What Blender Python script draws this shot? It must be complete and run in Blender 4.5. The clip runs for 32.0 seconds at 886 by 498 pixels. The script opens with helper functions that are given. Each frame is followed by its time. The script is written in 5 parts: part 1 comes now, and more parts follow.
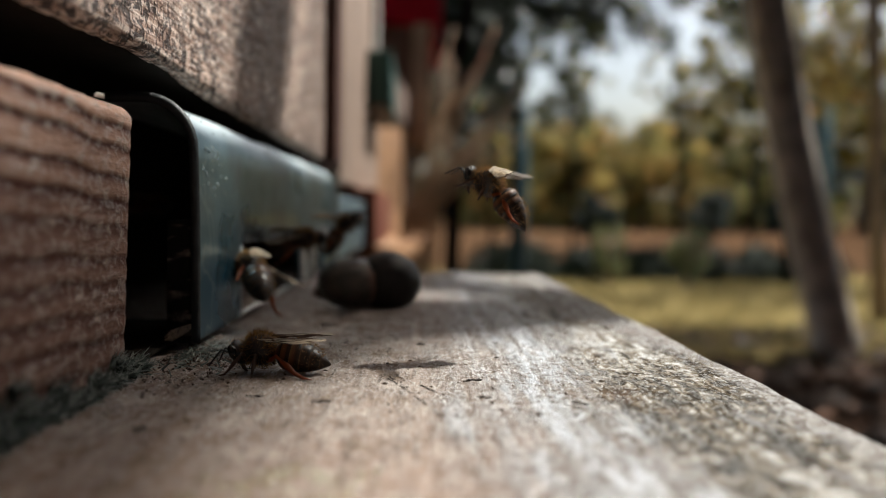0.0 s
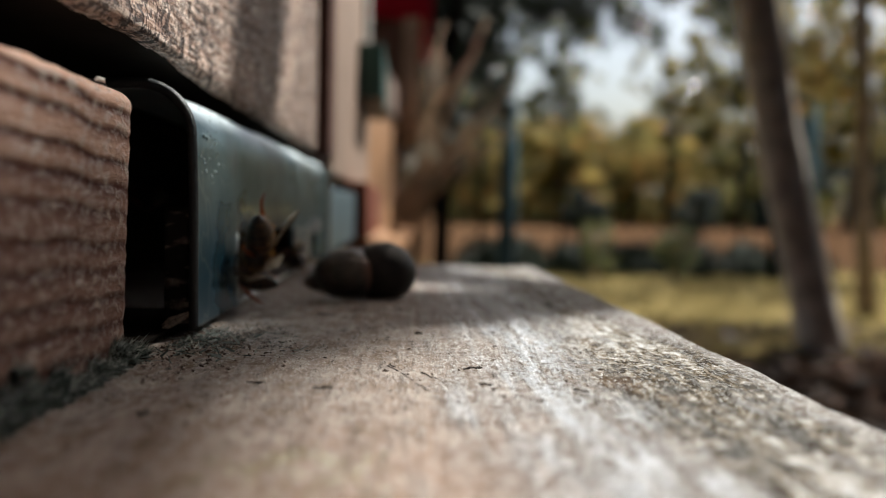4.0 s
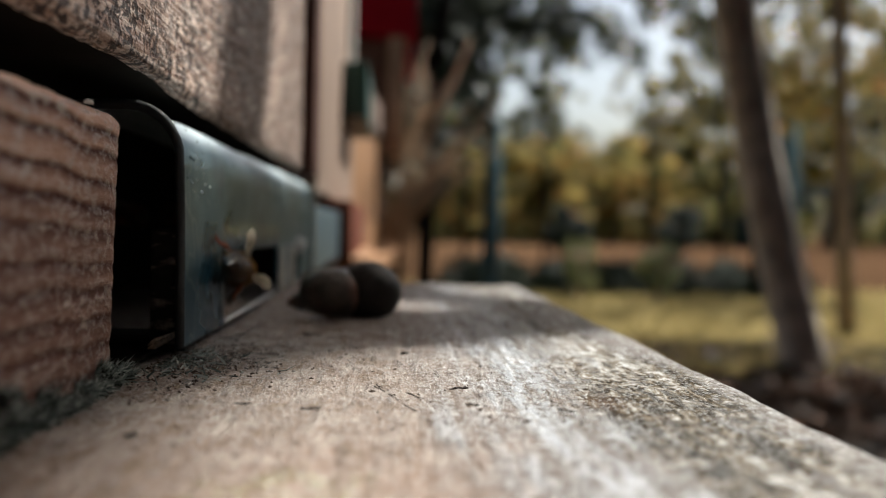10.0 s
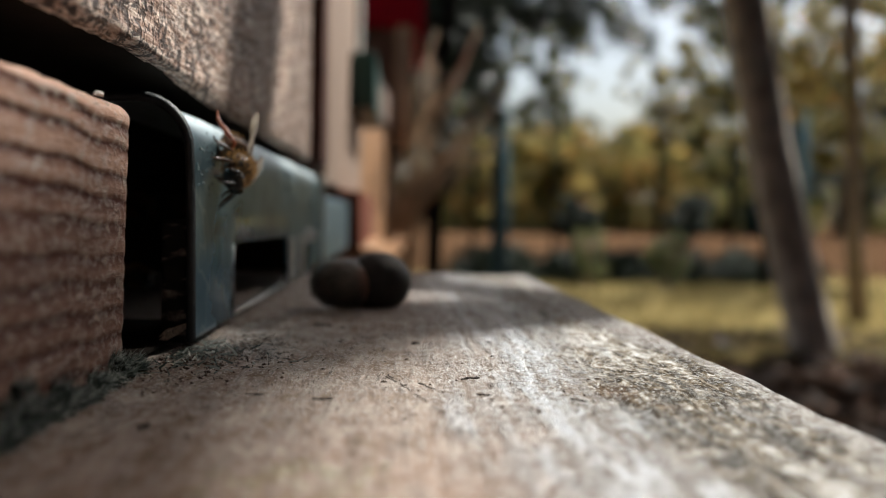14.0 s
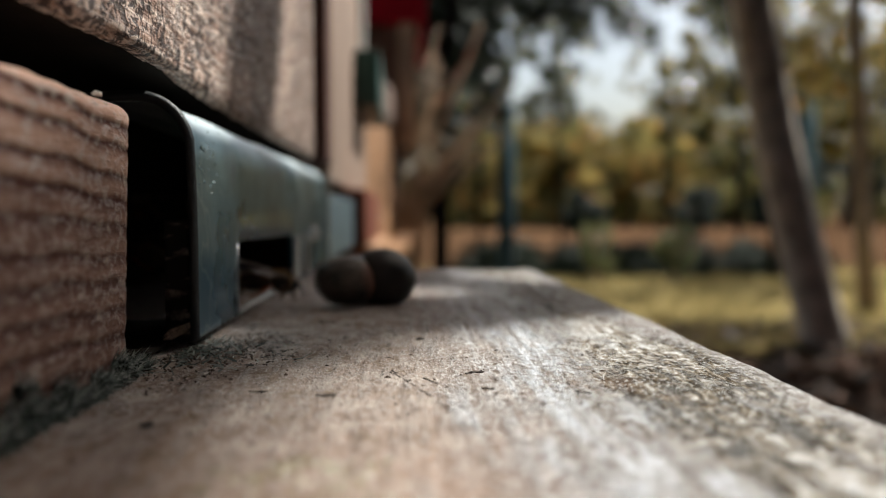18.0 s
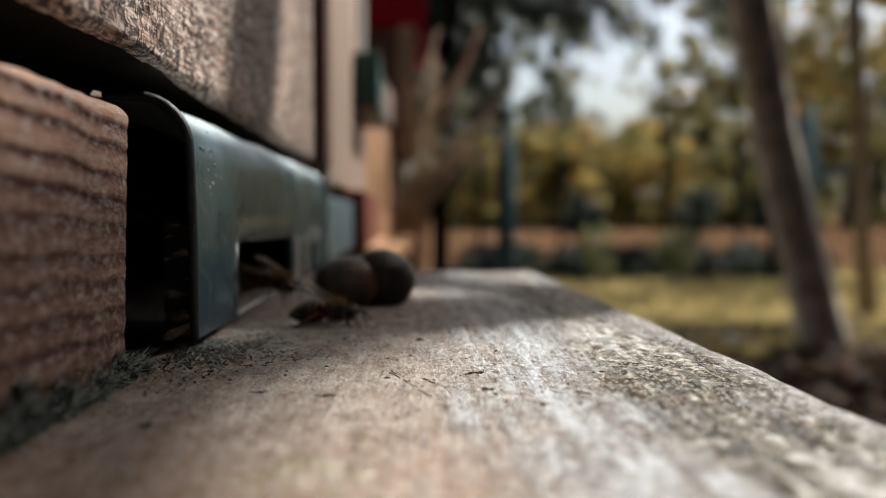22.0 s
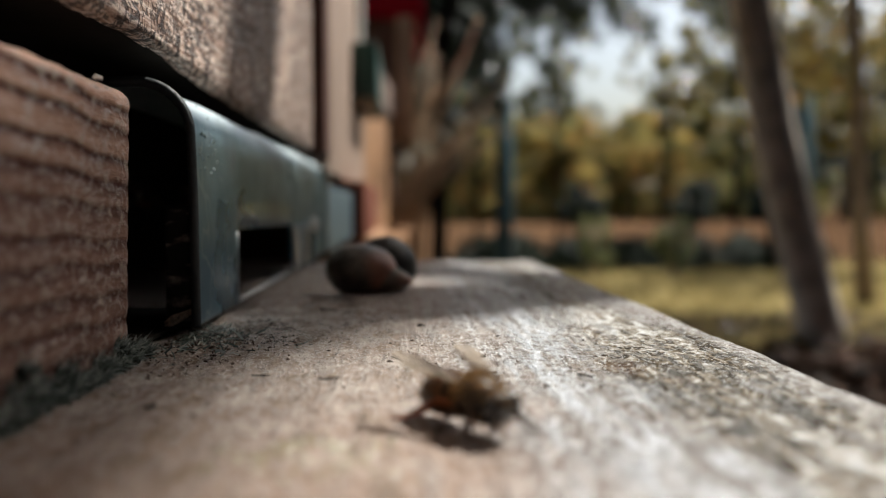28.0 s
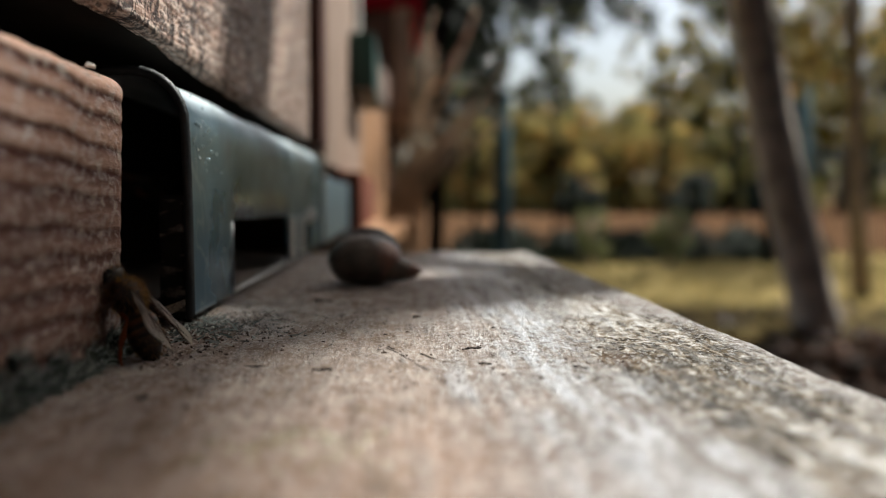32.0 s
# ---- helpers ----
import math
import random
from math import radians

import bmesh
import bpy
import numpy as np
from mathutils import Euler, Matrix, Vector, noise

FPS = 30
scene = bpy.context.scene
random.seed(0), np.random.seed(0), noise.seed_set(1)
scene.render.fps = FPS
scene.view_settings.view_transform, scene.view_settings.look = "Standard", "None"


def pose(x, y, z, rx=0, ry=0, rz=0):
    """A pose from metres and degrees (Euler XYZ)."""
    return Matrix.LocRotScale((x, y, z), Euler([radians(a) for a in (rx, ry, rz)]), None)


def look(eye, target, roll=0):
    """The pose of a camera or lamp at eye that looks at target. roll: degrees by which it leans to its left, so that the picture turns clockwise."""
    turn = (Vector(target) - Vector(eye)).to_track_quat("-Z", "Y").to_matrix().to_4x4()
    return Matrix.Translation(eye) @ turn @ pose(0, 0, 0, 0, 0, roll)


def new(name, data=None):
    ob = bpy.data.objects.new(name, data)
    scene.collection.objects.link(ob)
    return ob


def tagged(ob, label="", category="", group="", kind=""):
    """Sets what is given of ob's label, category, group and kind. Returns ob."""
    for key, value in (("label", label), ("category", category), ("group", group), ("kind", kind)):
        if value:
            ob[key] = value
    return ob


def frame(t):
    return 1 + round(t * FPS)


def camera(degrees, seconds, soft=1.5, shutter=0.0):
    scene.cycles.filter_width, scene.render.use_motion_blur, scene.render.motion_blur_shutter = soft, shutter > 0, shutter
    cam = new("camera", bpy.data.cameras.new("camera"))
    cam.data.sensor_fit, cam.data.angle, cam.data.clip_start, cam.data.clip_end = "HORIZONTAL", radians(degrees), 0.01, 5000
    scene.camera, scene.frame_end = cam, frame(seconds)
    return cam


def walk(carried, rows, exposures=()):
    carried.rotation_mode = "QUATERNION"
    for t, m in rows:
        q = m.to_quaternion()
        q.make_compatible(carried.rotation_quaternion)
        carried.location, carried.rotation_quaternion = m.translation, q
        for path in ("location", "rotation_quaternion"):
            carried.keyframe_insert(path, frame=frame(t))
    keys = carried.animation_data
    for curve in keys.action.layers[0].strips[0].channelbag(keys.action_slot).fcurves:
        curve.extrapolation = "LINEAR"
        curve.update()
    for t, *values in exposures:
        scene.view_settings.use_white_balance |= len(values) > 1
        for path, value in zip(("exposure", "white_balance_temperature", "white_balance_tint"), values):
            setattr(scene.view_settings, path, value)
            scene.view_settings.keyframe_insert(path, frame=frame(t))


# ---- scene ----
MM = 0.001
cam = camera(55, 32.0, 1.0, 0.5)
cam.data.dof.use_dof = True
cam.data.dof.focus_distance = 0.117
cam.data.dof.aperture_fstop = 13.8
# seconds, x, y, z, tilt, lean, turn
PATH = [
    (0, 0.00158, 0.00030, 0.02183, 87.569, 0.945, -1.821),
    (0.5, 0.00160, 0.00023, 0.02184, 87.446, 0.957, -1.844),
    (1, 0.00156, 0.00033, 0.02156, 87.447, 1.020, -1.865),
    (1.5, 0.00131, 0.00031, 0.02147, 87.403, 1.087, -1.943),
    (2, 0.00111, 0.00047, 0.02131, 87.398, 1.084, -2.084),
    (2.5, 0.00058, 0.00029, 0.02087, 87.442, 1.424, -2.215),
    (3, 0.00018, 0.00045, 0.02086, 87.248, 1.269, -2.321),
    (3.5, -0.00002, 0.00040, 0.02087, 87.190, 1.257, -2.488),
    (5.5, -0.00004, 0.00019, 0.02109, 87.533, 1.260, -2.819),
    (6, 0.00000, 0.00006, 0.02129, 87.632, 1.286, -2.950),
    (6.5, -0.00021, -0.00014, 0.02139, 87.789, 1.451, -3.132),
    (7, -0.00028, -0.00027, 0.02143, 87.965, 1.481, -3.282),
    (7.5, -0.00033, -0.00042, 0.02150, 88.082, 1.548, -3.424),
    (8, -0.00024, -0.00046, 0.02170, 88.118, 1.531, -3.457),
    (8.5, -0.00035, -0.00055, 0.02150, 88.333, 1.540, -3.611),
    (9, -0.00041, -0.00072, 0.02139, 88.465, 1.506, -3.681),
    (9.5, -0.00036, -0.00087, 0.02137, 88.496, 1.484, -3.671),
    (10, -0.00043, -0.00068, 0.02135, 88.452, 1.368, -3.676),
    (10.5, -0.00032, -0.00071, 0.02103, 88.508, 1.345, -3.559),
    (11, -0.00050, -0.00086, 0.02106, 88.383, 1.338, -3.503),
    (11.5, -0.00054, -0.00044, 0.02103, 88.243, 1.241, -3.305),
    (12, -0.00062, -0.00045, 0.02116, 88.028, 1.253, -3.235),
    (12.5, -0.00074, -0.00040, 0.02119, 87.918, 1.226, -3.211),
    (13, -0.00066, -0.00021, 0.02118, 87.869, 1.148, -3.172),
    (13.5, -0.00067, -0.00023, 0.02106, 87.895, 1.139, -3.177),
    (14, -0.00069, -0.00042, 0.02137, 87.753, 1.029, -3.106),
    (14.5, -0.00046, -0.00040, 0.02132, 87.748, 0.773, -3.038),
    (16.5, -0.00003, 0.00022, 0.02093, 87.438, 0.011, -2.723),
    (17, -0.00006, 0.00013, 0.02093, 87.492, 0.033, -2.670),
    (17.5, -0.00000, -0.00000, 0.02100, 87.491, -0.000, -2.623),
    (18, 0.00001, -0.00001, 0.02100, 87.538, -0.027, -2.622),
    (18.5, -0.00000, -0.00002, 0.02097, 87.563, -0.028, -2.626),
    (19, 0.00004, 0.00001, 0.02091, 87.580, -0.050, -2.608),
    (19.5, -0.00003, 0.00001, 0.02089, 87.650, 0.021, -2.639),
    (20, -0.00004, 0.00001, 0.02094, 87.628, 0.004, -2.651),
    (20.5, 0.00001, -0.00001, 0.02092, 87.656, -0.006, -2.616),
    (21, -0.00002, -0.00004, 0.02095, 87.641, 0.022, -2.650),
    (21.5, 0.00000, 0.00004, 0.02095, 87.620, -0.037, -2.633),
    (22, 0.00004, 0.00008, 0.02079, 87.675, -0.030, -2.639),
    (22.5, 0.00006, 0.00007, 0.02077, 87.666, -0.041, -2.644),
    (23, -0.00003, 0.00009, 0.02077, 87.637, -0.081, -2.701),
    (23.5, -0.00008, 0.00003, 0.02077, 87.692, -0.077, -2.744),
    (24, -0.00007, 0.00003, 0.02056, 87.771, -0.183, -2.740),
    (24.5, -0.00002, -0.00006, 0.02037, 87.797, -0.181, -2.757),
    (25, -0.00022, -0.00022, 0.02012, 87.749, -0.082, -2.828),
    (25.5, -0.00036, -0.00018, 0.01997, 87.692, -0.053, -2.806),
    (27.5, -0.00051, -0.00010, 0.01983, 87.272, -0.031, -2.776),
    (28, -0.00047, 0.00001, 0.01974, 87.148, -0.093, -2.759),
    (28.5, -0.00036, 0.00025, 0.01973, 87.007, -0.119, -2.738),
    (29, -0.00035, 0.00042, 0.01969, 86.952, -0.120, -2.783),
    (29.5, -0.00034, 0.00047, 0.01979, 86.777, -0.131, -2.863),
    (30, -0.00055, 0.00049, 0.02003, 86.638, -0.054, -2.966),
    (30.5, -0.00051, 0.00051, 0.01994, 86.644, 0.092, -3.102),
    (31, -0.00025, 0.00072, 0.01983, 86.595, -0.012, -2.978),
    (31.5, -0.00022, 0.00070, 0.01969, 86.574, 0.058, -2.972),
    (32, -0.00018, 0.00060, 0.01959, 86.595, 0.093, -2.938),]
walk(cam, [(t, pose(x, y, z, tilt, 0, turn) @ pose(0, 0, 0, 0, 0, lean)) for t, x, y, z, tilt, lean, turn in PATH], [(0, 0.6, 6250, 5), (32, 0.6, 6250, 5)])

# ---- daylight ----
SUN = Vector((0.45, 0.36, 0.82)).normalized()
world = bpy.data.worlds.new("sky")
scene.world = world
world.use_nodes = True
wn, wl = world.node_tree.nodes, world.node_tree.links
sky = wn.new("ShaderNodeTexSky")
sky.sky_type, sky.sun_disc = "NISHITA", False
sky.sun_elevation = math.asin(SUN.z)
sky.sun_rotation = math.atan2(SUN.x, SUN.y)
sky.dust_density = 6.0
wn["Background"].inputs["Strength"].default_value = 0.122
wl.new(sky.outputs["Color"], wn["Background"].inputs["Color"])
lamp = bpy.data.lights.new("sun", "SUN")
lamp.energy, lamp.angle, lamp.color = 5.0, radians(0.55), (1.0, 0.95, 0.88)
sun = new("sun", lamp)
sun.matrix_world = look(SUN * 20, (0, 0, 0))


# ---- materials ----
class Mat:
    """A small builder for node materials."""

    def __init__(self, name, rough=0.8, metal=0.0, spec=0.5):
        self.m = bpy.data.materials.new(name)
        self.m.use_nodes = True
        self.n, self.l = self.m.node_tree.nodes, self.m.node_tree.links
        self.b = self.n["Principled BSDF"]
        self.b.inputs["Roughness"].default_value = rough
        self.b.inputs["Metallic"].default_value = metal
        self.b.inputs["Specular IOR Level"].default_value = spec
        self.tc = self.n.new("ShaderNodeTexCoord")

    def coords(self, scale=(1, 1, 1), source="Object", turn=(0, 0, 0)):
        mp = self.n.new("ShaderNodeMapping")
        mp.inputs["Scale"].default_value = scale
        mp.inputs["Rotation"].default_value = [radians(a) for a in turn]
        self.l.new(self.tc.outputs[source], mp.inputs["Vector"])
        return mp.outputs["Vector"]

    def noise(self, vec, scale=5.0, detail=4.0, rough=0.55, warp=0.0):
        t = self.n.new("ShaderNodeTexNoise")
        t.inputs["Scale"].default_value, t.inputs["Detail"].default_value = scale, detail
        t.inputs["Roughness"].default_value, t.inputs["Distortion"].default_value = rough, warp
        self.l.new(vec, t.inputs["Vector"])
        return t.outputs["Fac"]

    def cells(self, vec, scale=5.0):
        t = self.n.new("ShaderNodeTexVoronoi")
        t.inputs["Scale"].default_value = scale
        self.l.new(vec, t.inputs["Vector"])
        return t.outputs["Distance"]

    def bands(self, vec, scale=5.0, warp=2.0, detail=2.0, direction="Z"):
        t = self.n.new("ShaderNodeTexWave")
        t.bands_direction = direction
        t.inputs["Scale"].default_value, t.inputs["Distortion"].default_value = scale, warp
        t.inputs["Detail"].default_value = detail
        self.l.new(vec, t.inputs["Vector"])
        return t.outputs["Fac"]

    def ramp(self, fac, stops):
        r = self.n.new("ShaderNodeValToRGB")
        els = r.color_ramp.elements
        while len(els) < len(stops):
            els.new(0.5)
        for e, (p, c) in zip(els, stops):
            e.position = p
            e.color = (*c, 1) if len(c) == 3 else (c[0], c[0], c[0], 1)
        self.l.new(fac, r.inputs["Fac"])
        return r.outputs["Color"]

    def mix(self, fac, a, b, blend="MIX"):
        x = self.n.new("ShaderNodeMix")
        x.data_type, x.blend_type = "RGBA", blend
        for sock, v in ((0, fac), (6, a), (7, b)):
            if isinstance(v, (int, float)):
                x.inputs[sock].default_value = v
            elif isinstance(v, tuple):
                x.inputs[sock].default_value = (*v, 1)
            else:
                self.l.new(v, x.inputs[sock])
        return x.outputs[2]

    def math(self, op, a, b=0.0):
        x = self.n.new("ShaderNodeMath")
        x.operation = op
        for sock, v in ((0, a), (1, b)):
            if isinstance(v, (int, float)):
                x.inputs[sock].default_value = v
            else:
                self.l.new(v, x.inputs[sock])
        return x.outputs[0]

    def random(self):
        return self.n.new("ShaderNodeObjectInfo").outputs["Random"]

    def island(self):
        return self.n.new("ShaderNodeNewGeometry").outputs["Random Per Island"]

    def color(self, v):
        if isinstance(v, tuple):
            self.b.inputs["Base Color"].default_value = (*v, 1)
        else:
            self.l.new(v, self.b.inputs["Base Color"])
        return self

    def rough(self, v):
        self.l.new(v, self.b.inputs["Roughness"])
        return self

    def bump(self, height, strength=0.5, distance=0.001):
        x = self.n.new("ShaderNodeBump")
        x.inputs["Strength"].default_value, x.inputs["Distance"].default_value = strength, distance
        self.l.new(height, x.inputs["Height"])
        self.l.new(x.outputs["Normal"], self.b.inputs["Normal"])
        return self


def weathered_board():
    """Bare wood, its grain along y: pinkish brown where the hive keeps it dry, weathered and glossy with wear towards
    the outer edge, where glare and glints are put into the colour, with dark dashes of lichen.
    """
    m = Mat("weathered_board_wood", 0.5, spec=0.85)
    sep = m.n.new("ShaderNodeSeparateXYZ")
    m.l.new(m.tc.outputs["Object"], sep.inputs[0])
    fine = m.noise(m.coords((1, 0.45, 1)), 2100, 4, 0.7)
    grain = m.noise(m.coords((1, 0.5, 1)), 900, 5, 0.72, 0.3)
    fibre = m.noise(m.coords((1, 0.16, 1)), 560, 4, 0.68, 0.35)
    line = m.noise(m.coords((1, 0.05, 1)), 330, 3, 0.6, 0.3)
    pits = m.noise(m.coords((1, 0.5, 1)), 760, 3, 0.65)
    dash = m.noise(m.coords((1, 0.6, 1)), 520, 5, 0.75, 0.4)
    stain = m.noise(m.coords((1, 0.5, 1)), 60, 4, 0.6)
    patch = m.noise(m.coords((1, 0.7, 1)), 210, 3, 0.6)
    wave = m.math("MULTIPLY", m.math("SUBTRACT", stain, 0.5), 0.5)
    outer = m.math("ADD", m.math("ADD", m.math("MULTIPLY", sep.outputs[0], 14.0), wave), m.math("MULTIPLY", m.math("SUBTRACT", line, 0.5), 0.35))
    brown = m.ramp(grain, [(0.3, (0.212, 0.163, 0.136)), (0.5, (0.285, 0.228, 0.195)), (0.7, (0.385, 0.322, 0.285))])
    brown = m.mix(m.ramp(patch, [(0.50, (0.0,)), (0.66, (0.7,))]), brown, (0.49, 0.42, 0.372))
    # Warmer brown towards the near end.
    near_end = m.math("ADD", m.math("MULTIPLY", sep.outputs[1], 10.0), m.math("MULTIPLY", m.math("SUBTRACT", stain, 0.5), 0.6))
    brown = m.mix(m.ramp(near_end, [(0.60, (0.55,)), (1.1, (0.0,))]), brown, m.ramp(grain, [(0.3, (0.27, 0.165, 0.12)), (0.7, (0.46, 0.325, 0.255))]))
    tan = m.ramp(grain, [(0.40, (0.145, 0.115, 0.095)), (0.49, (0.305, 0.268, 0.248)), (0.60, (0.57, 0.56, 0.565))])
    # Near-white stops of pale and olive: reflected glare put into the colour.
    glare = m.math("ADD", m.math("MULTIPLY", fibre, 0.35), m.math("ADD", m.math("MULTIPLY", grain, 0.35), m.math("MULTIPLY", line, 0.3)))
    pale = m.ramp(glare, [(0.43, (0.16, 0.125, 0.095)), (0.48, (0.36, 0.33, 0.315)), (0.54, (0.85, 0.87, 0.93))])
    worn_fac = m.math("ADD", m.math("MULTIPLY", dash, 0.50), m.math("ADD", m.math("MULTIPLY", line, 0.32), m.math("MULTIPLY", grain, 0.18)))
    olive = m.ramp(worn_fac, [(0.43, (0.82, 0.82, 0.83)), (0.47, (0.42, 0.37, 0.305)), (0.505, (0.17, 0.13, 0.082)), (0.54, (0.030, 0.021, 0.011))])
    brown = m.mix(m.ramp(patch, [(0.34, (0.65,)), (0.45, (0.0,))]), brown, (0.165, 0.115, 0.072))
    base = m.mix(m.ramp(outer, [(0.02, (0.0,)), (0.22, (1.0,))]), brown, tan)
    # Where the painted glare lies along the board.
    glare_band = m.ramp(outer, [(0.13, (0.0,)), (0.24, (0.9,)), (0.36, (0.9,)), (0.45, (0.0,))])
    base = m.mix(glare_band, base, pale)
    worn = m.ramp(outer, [(0.34, (0.0,)), (0.43, (0.95,)), (0.56, (0.95,)), (0.62, (0.15,))])
    base = m.mix(worn, base, olive)
    base = m.mix(m.ramp(stain, [(0.52, (0.0,)), (0.66, (0.4,))]), base, (0.20, 0.125, 0.085))
    base = m.mix(m.ramp(pits, [(0.27, (0.85,)), (0.34, (0.0,))]), base, (0.055, 0.038, 0.026))
    # Sparkles painted as white dots, densest in the glare.
    glint = m.math("MULTIPLY", m.ramp(fine, [(0.55, (0.0,)), (0.61, (0.9,))]), m.ramp(outer, [(0.0, (0.25,)), (0.25, (1.0,)), (0.36, (1.0,)), (0.46, (0.7,))]))
    base = m.mix(glint, base, (0.86, 0.86, 0.85))
    m.color(base)
    shine = m.math("ADD", m.math("MULTIPLY", fine, 0.45), m.math("MULTIPLY", fibre, 0.55))
    shine = m.math("ADD", shine, m.math("MULTIPLY", m.math("SUBTRACT", glare_band, 0.3), 0.10))
    m.rough(m.ramp(shine, [(0.44, (0.8,)), (0.50, (0.38,)), (0.57, (0.18,))]))
    m.l.new(m.ramp(shine, [(0.43, (0.03,)), (0.50, (0.3,)), (0.57, (0.75,))]), m.b.inputs["Specular IOR Level"])
    h = m.math("ADD", m.math("MULTIPLY", grain, 0.75), m.math("MULTIPLY", fibre, 0.5))
    h = m.math("ADD", h, m.math("MULTIPLY", m.math("MULTIPLY", fine, 0.9), m.ramp(outer, [(0.0, (0.5,)), (0.2, (1.0,)), (0.34, (1.0,)), (0.45, (0.95,))])))
    h = m.math("SUBTRACT", h, m.math("MULTIPLY", m.math("MULTIPLY", dash, worn), 0.6))
    return m.bump(h, 1.0, 0.0010).m


# heights of the dark late-wood rings on the rail's end near the entrance, millimetres
RINGS = (2.2, 5.6, 8.8, 12.3, 15.4, 19.3, 22.6, 25.7, 29.3, 32.0)


def ring_rise(y):
    """How far the rings stand over their heights at the rail's end, y in metres, result in metres."""
    return 0.034 * (0.114 - y) + 0.00032 * math.sin(y * 160) + 0.0002 * math.sin(y * 410 + 1)


def rail_wood():
    """Reddish stained softwood: broad tan bands with scaly gloss between dark red late-wood rings that run along y;
    sunlight on its upper part is put into the colour.
    """
    m = Mat("rail_pine", 0.5, spec=0.4)
    sep = m.n.new("ShaderNodeSeparateXYZ")
    m.l.new(m.tc.outputs["Object"], sep.inputs[0])
    y = sep.outputs[1]
    rise = m.math("MULTIPLY", m.math("SUBTRACT", 0.114, y), 0.034)
    rise = m.math("ADD", rise, m.math("MULTIPLY", m.math("SINE", m.math("MULTIPLY", y, 160)), 0.00032))
    rise = m.math("ADD", rise, m.math("MULTIPLY", m.math("SINE", m.math("ADD", m.math("MULTIPLY", y, 410), 1.0)), 0.0002))
    wander = m.noise(m.coords((1, 0.2, 1)), 260, 3, 0.6)
    level = m.math("SUBTRACT", m.math("SUBTRACT", sep.outputs[2], rise), m.math("MULTIPLY", m.math("SUBTRACT", wander, 0.5), 0.0009))
    level = m.math("DIVIDE", level, 0.036)
    stops = [(0.0, (0.3,))]
    for k, z in enumerate(RINGS):
        p, w = z / 36, (0.056, 0.042, 0.050)[k % 3]
        stops += [(p - w, (0.0,)), (p, (1.0 if k > 5 else 0.8,)), (p + w * 0.4, (0.0,))]
    ring = m.ramp(level, stops)
    fibre = m.noise(m.coords((1, 0.06, 1)), 1300, 4, 0.65)
    blot = m.noise(m.coords((1, 0.5, 1)), 60, 4, 0.6)
    scale = m.noise(m.coords((1, 0.55, 1), turn=(25, 0, 0)), 800, 3, 0.65, 0.6)
    base = m.ramp(fibre, [(0.3, (0.18, 0.104, 0.08)), (0.5, (0.235, 0.145, 0.112)), (0.7, (0.30, 0.20, 0.16))])
    base = m.mix(m.ramp(blot, [(0.4, (0.0,)), (0.7, (0.6,))]), base, (0.165, 0.085, 0.065))
    # Sunlight on the rail's upper part, painted as a paler colour by height.
    top_light = m.math("ADD", m.math("MULTIPLY", sep.outputs[2], 28.0), m.math("MULTIPLY", m.math("SUBTRACT", blot, 0.5), 0.35))
    base = m.mix(m.ramp(top_light, [(0.56, (0.0,)), (0.92, (0.85,))]), base, (0.61, 0.39, 0.295))
    base = m.mix(ring, base, (0.05, 0.014, 0.010))
    # Pale glints of the scales, put into the colour beside their gloss.
    base = m.mix(m.ramp(scale, [(0.58, (0.0,)), (0.65, (0.65,))]), base, (0.62, 0.54, 0.47))
    pits = m.cells(m.coords((1, 0.9, 0.35)), 130)
    base = m.mix(m.ramp(pits, [(0.06, (0.8,)), (0.1, (0.0,))]), base, (0.03, 0.015, 0.012))
    m.color(base)
    m.rough(m.ramp(scale, [(0.45, (0.7,)), (0.62, (0.22,))]))
    m.l.new(m.ramp(scale, [(0.46, (0.05,)), (0.62, (0.6,))]), m.b.inputs["Specular IOR Level"])
    h = m.math("SUBTRACT", m.math("MULTIPLY", scale, 0.7), m.math("MULTIPLY", ring, 0.25))
    return m.bump(m.math("ADD", h, m.math("MULTIPLY", fibre, 0.35)), 0.9, 0.0006).m


def end_grain():
    """The cut end of a block, its shade put into a near-black base: pale worn growth lines, one over the other."""
    m = Mat("block_end_grain", 0.7, spec=0.3)
    level = m.noise(m.coords((0.25, 0.25, 1)), 620, 2, 0.5)
    worn = m.noise(m.coords(), 500, 3, 0.6)
    line = m.math("MULTIPLY", m.ramp(level, [(0.56, (0.0,)), (0.64, (1.0,))]), m.ramp(worn, [(0.4, (0.15,)), (0.6, (1.0,))]))
    # The near-black base paints the shade behind the strip.
    m.color(m.mix(line, (0.008, 0.006, 0.005), (0.22, 0.18, 0.155)))
    return m.bump(m.math("ADD", level, worn), 0.8, 0.0006).m


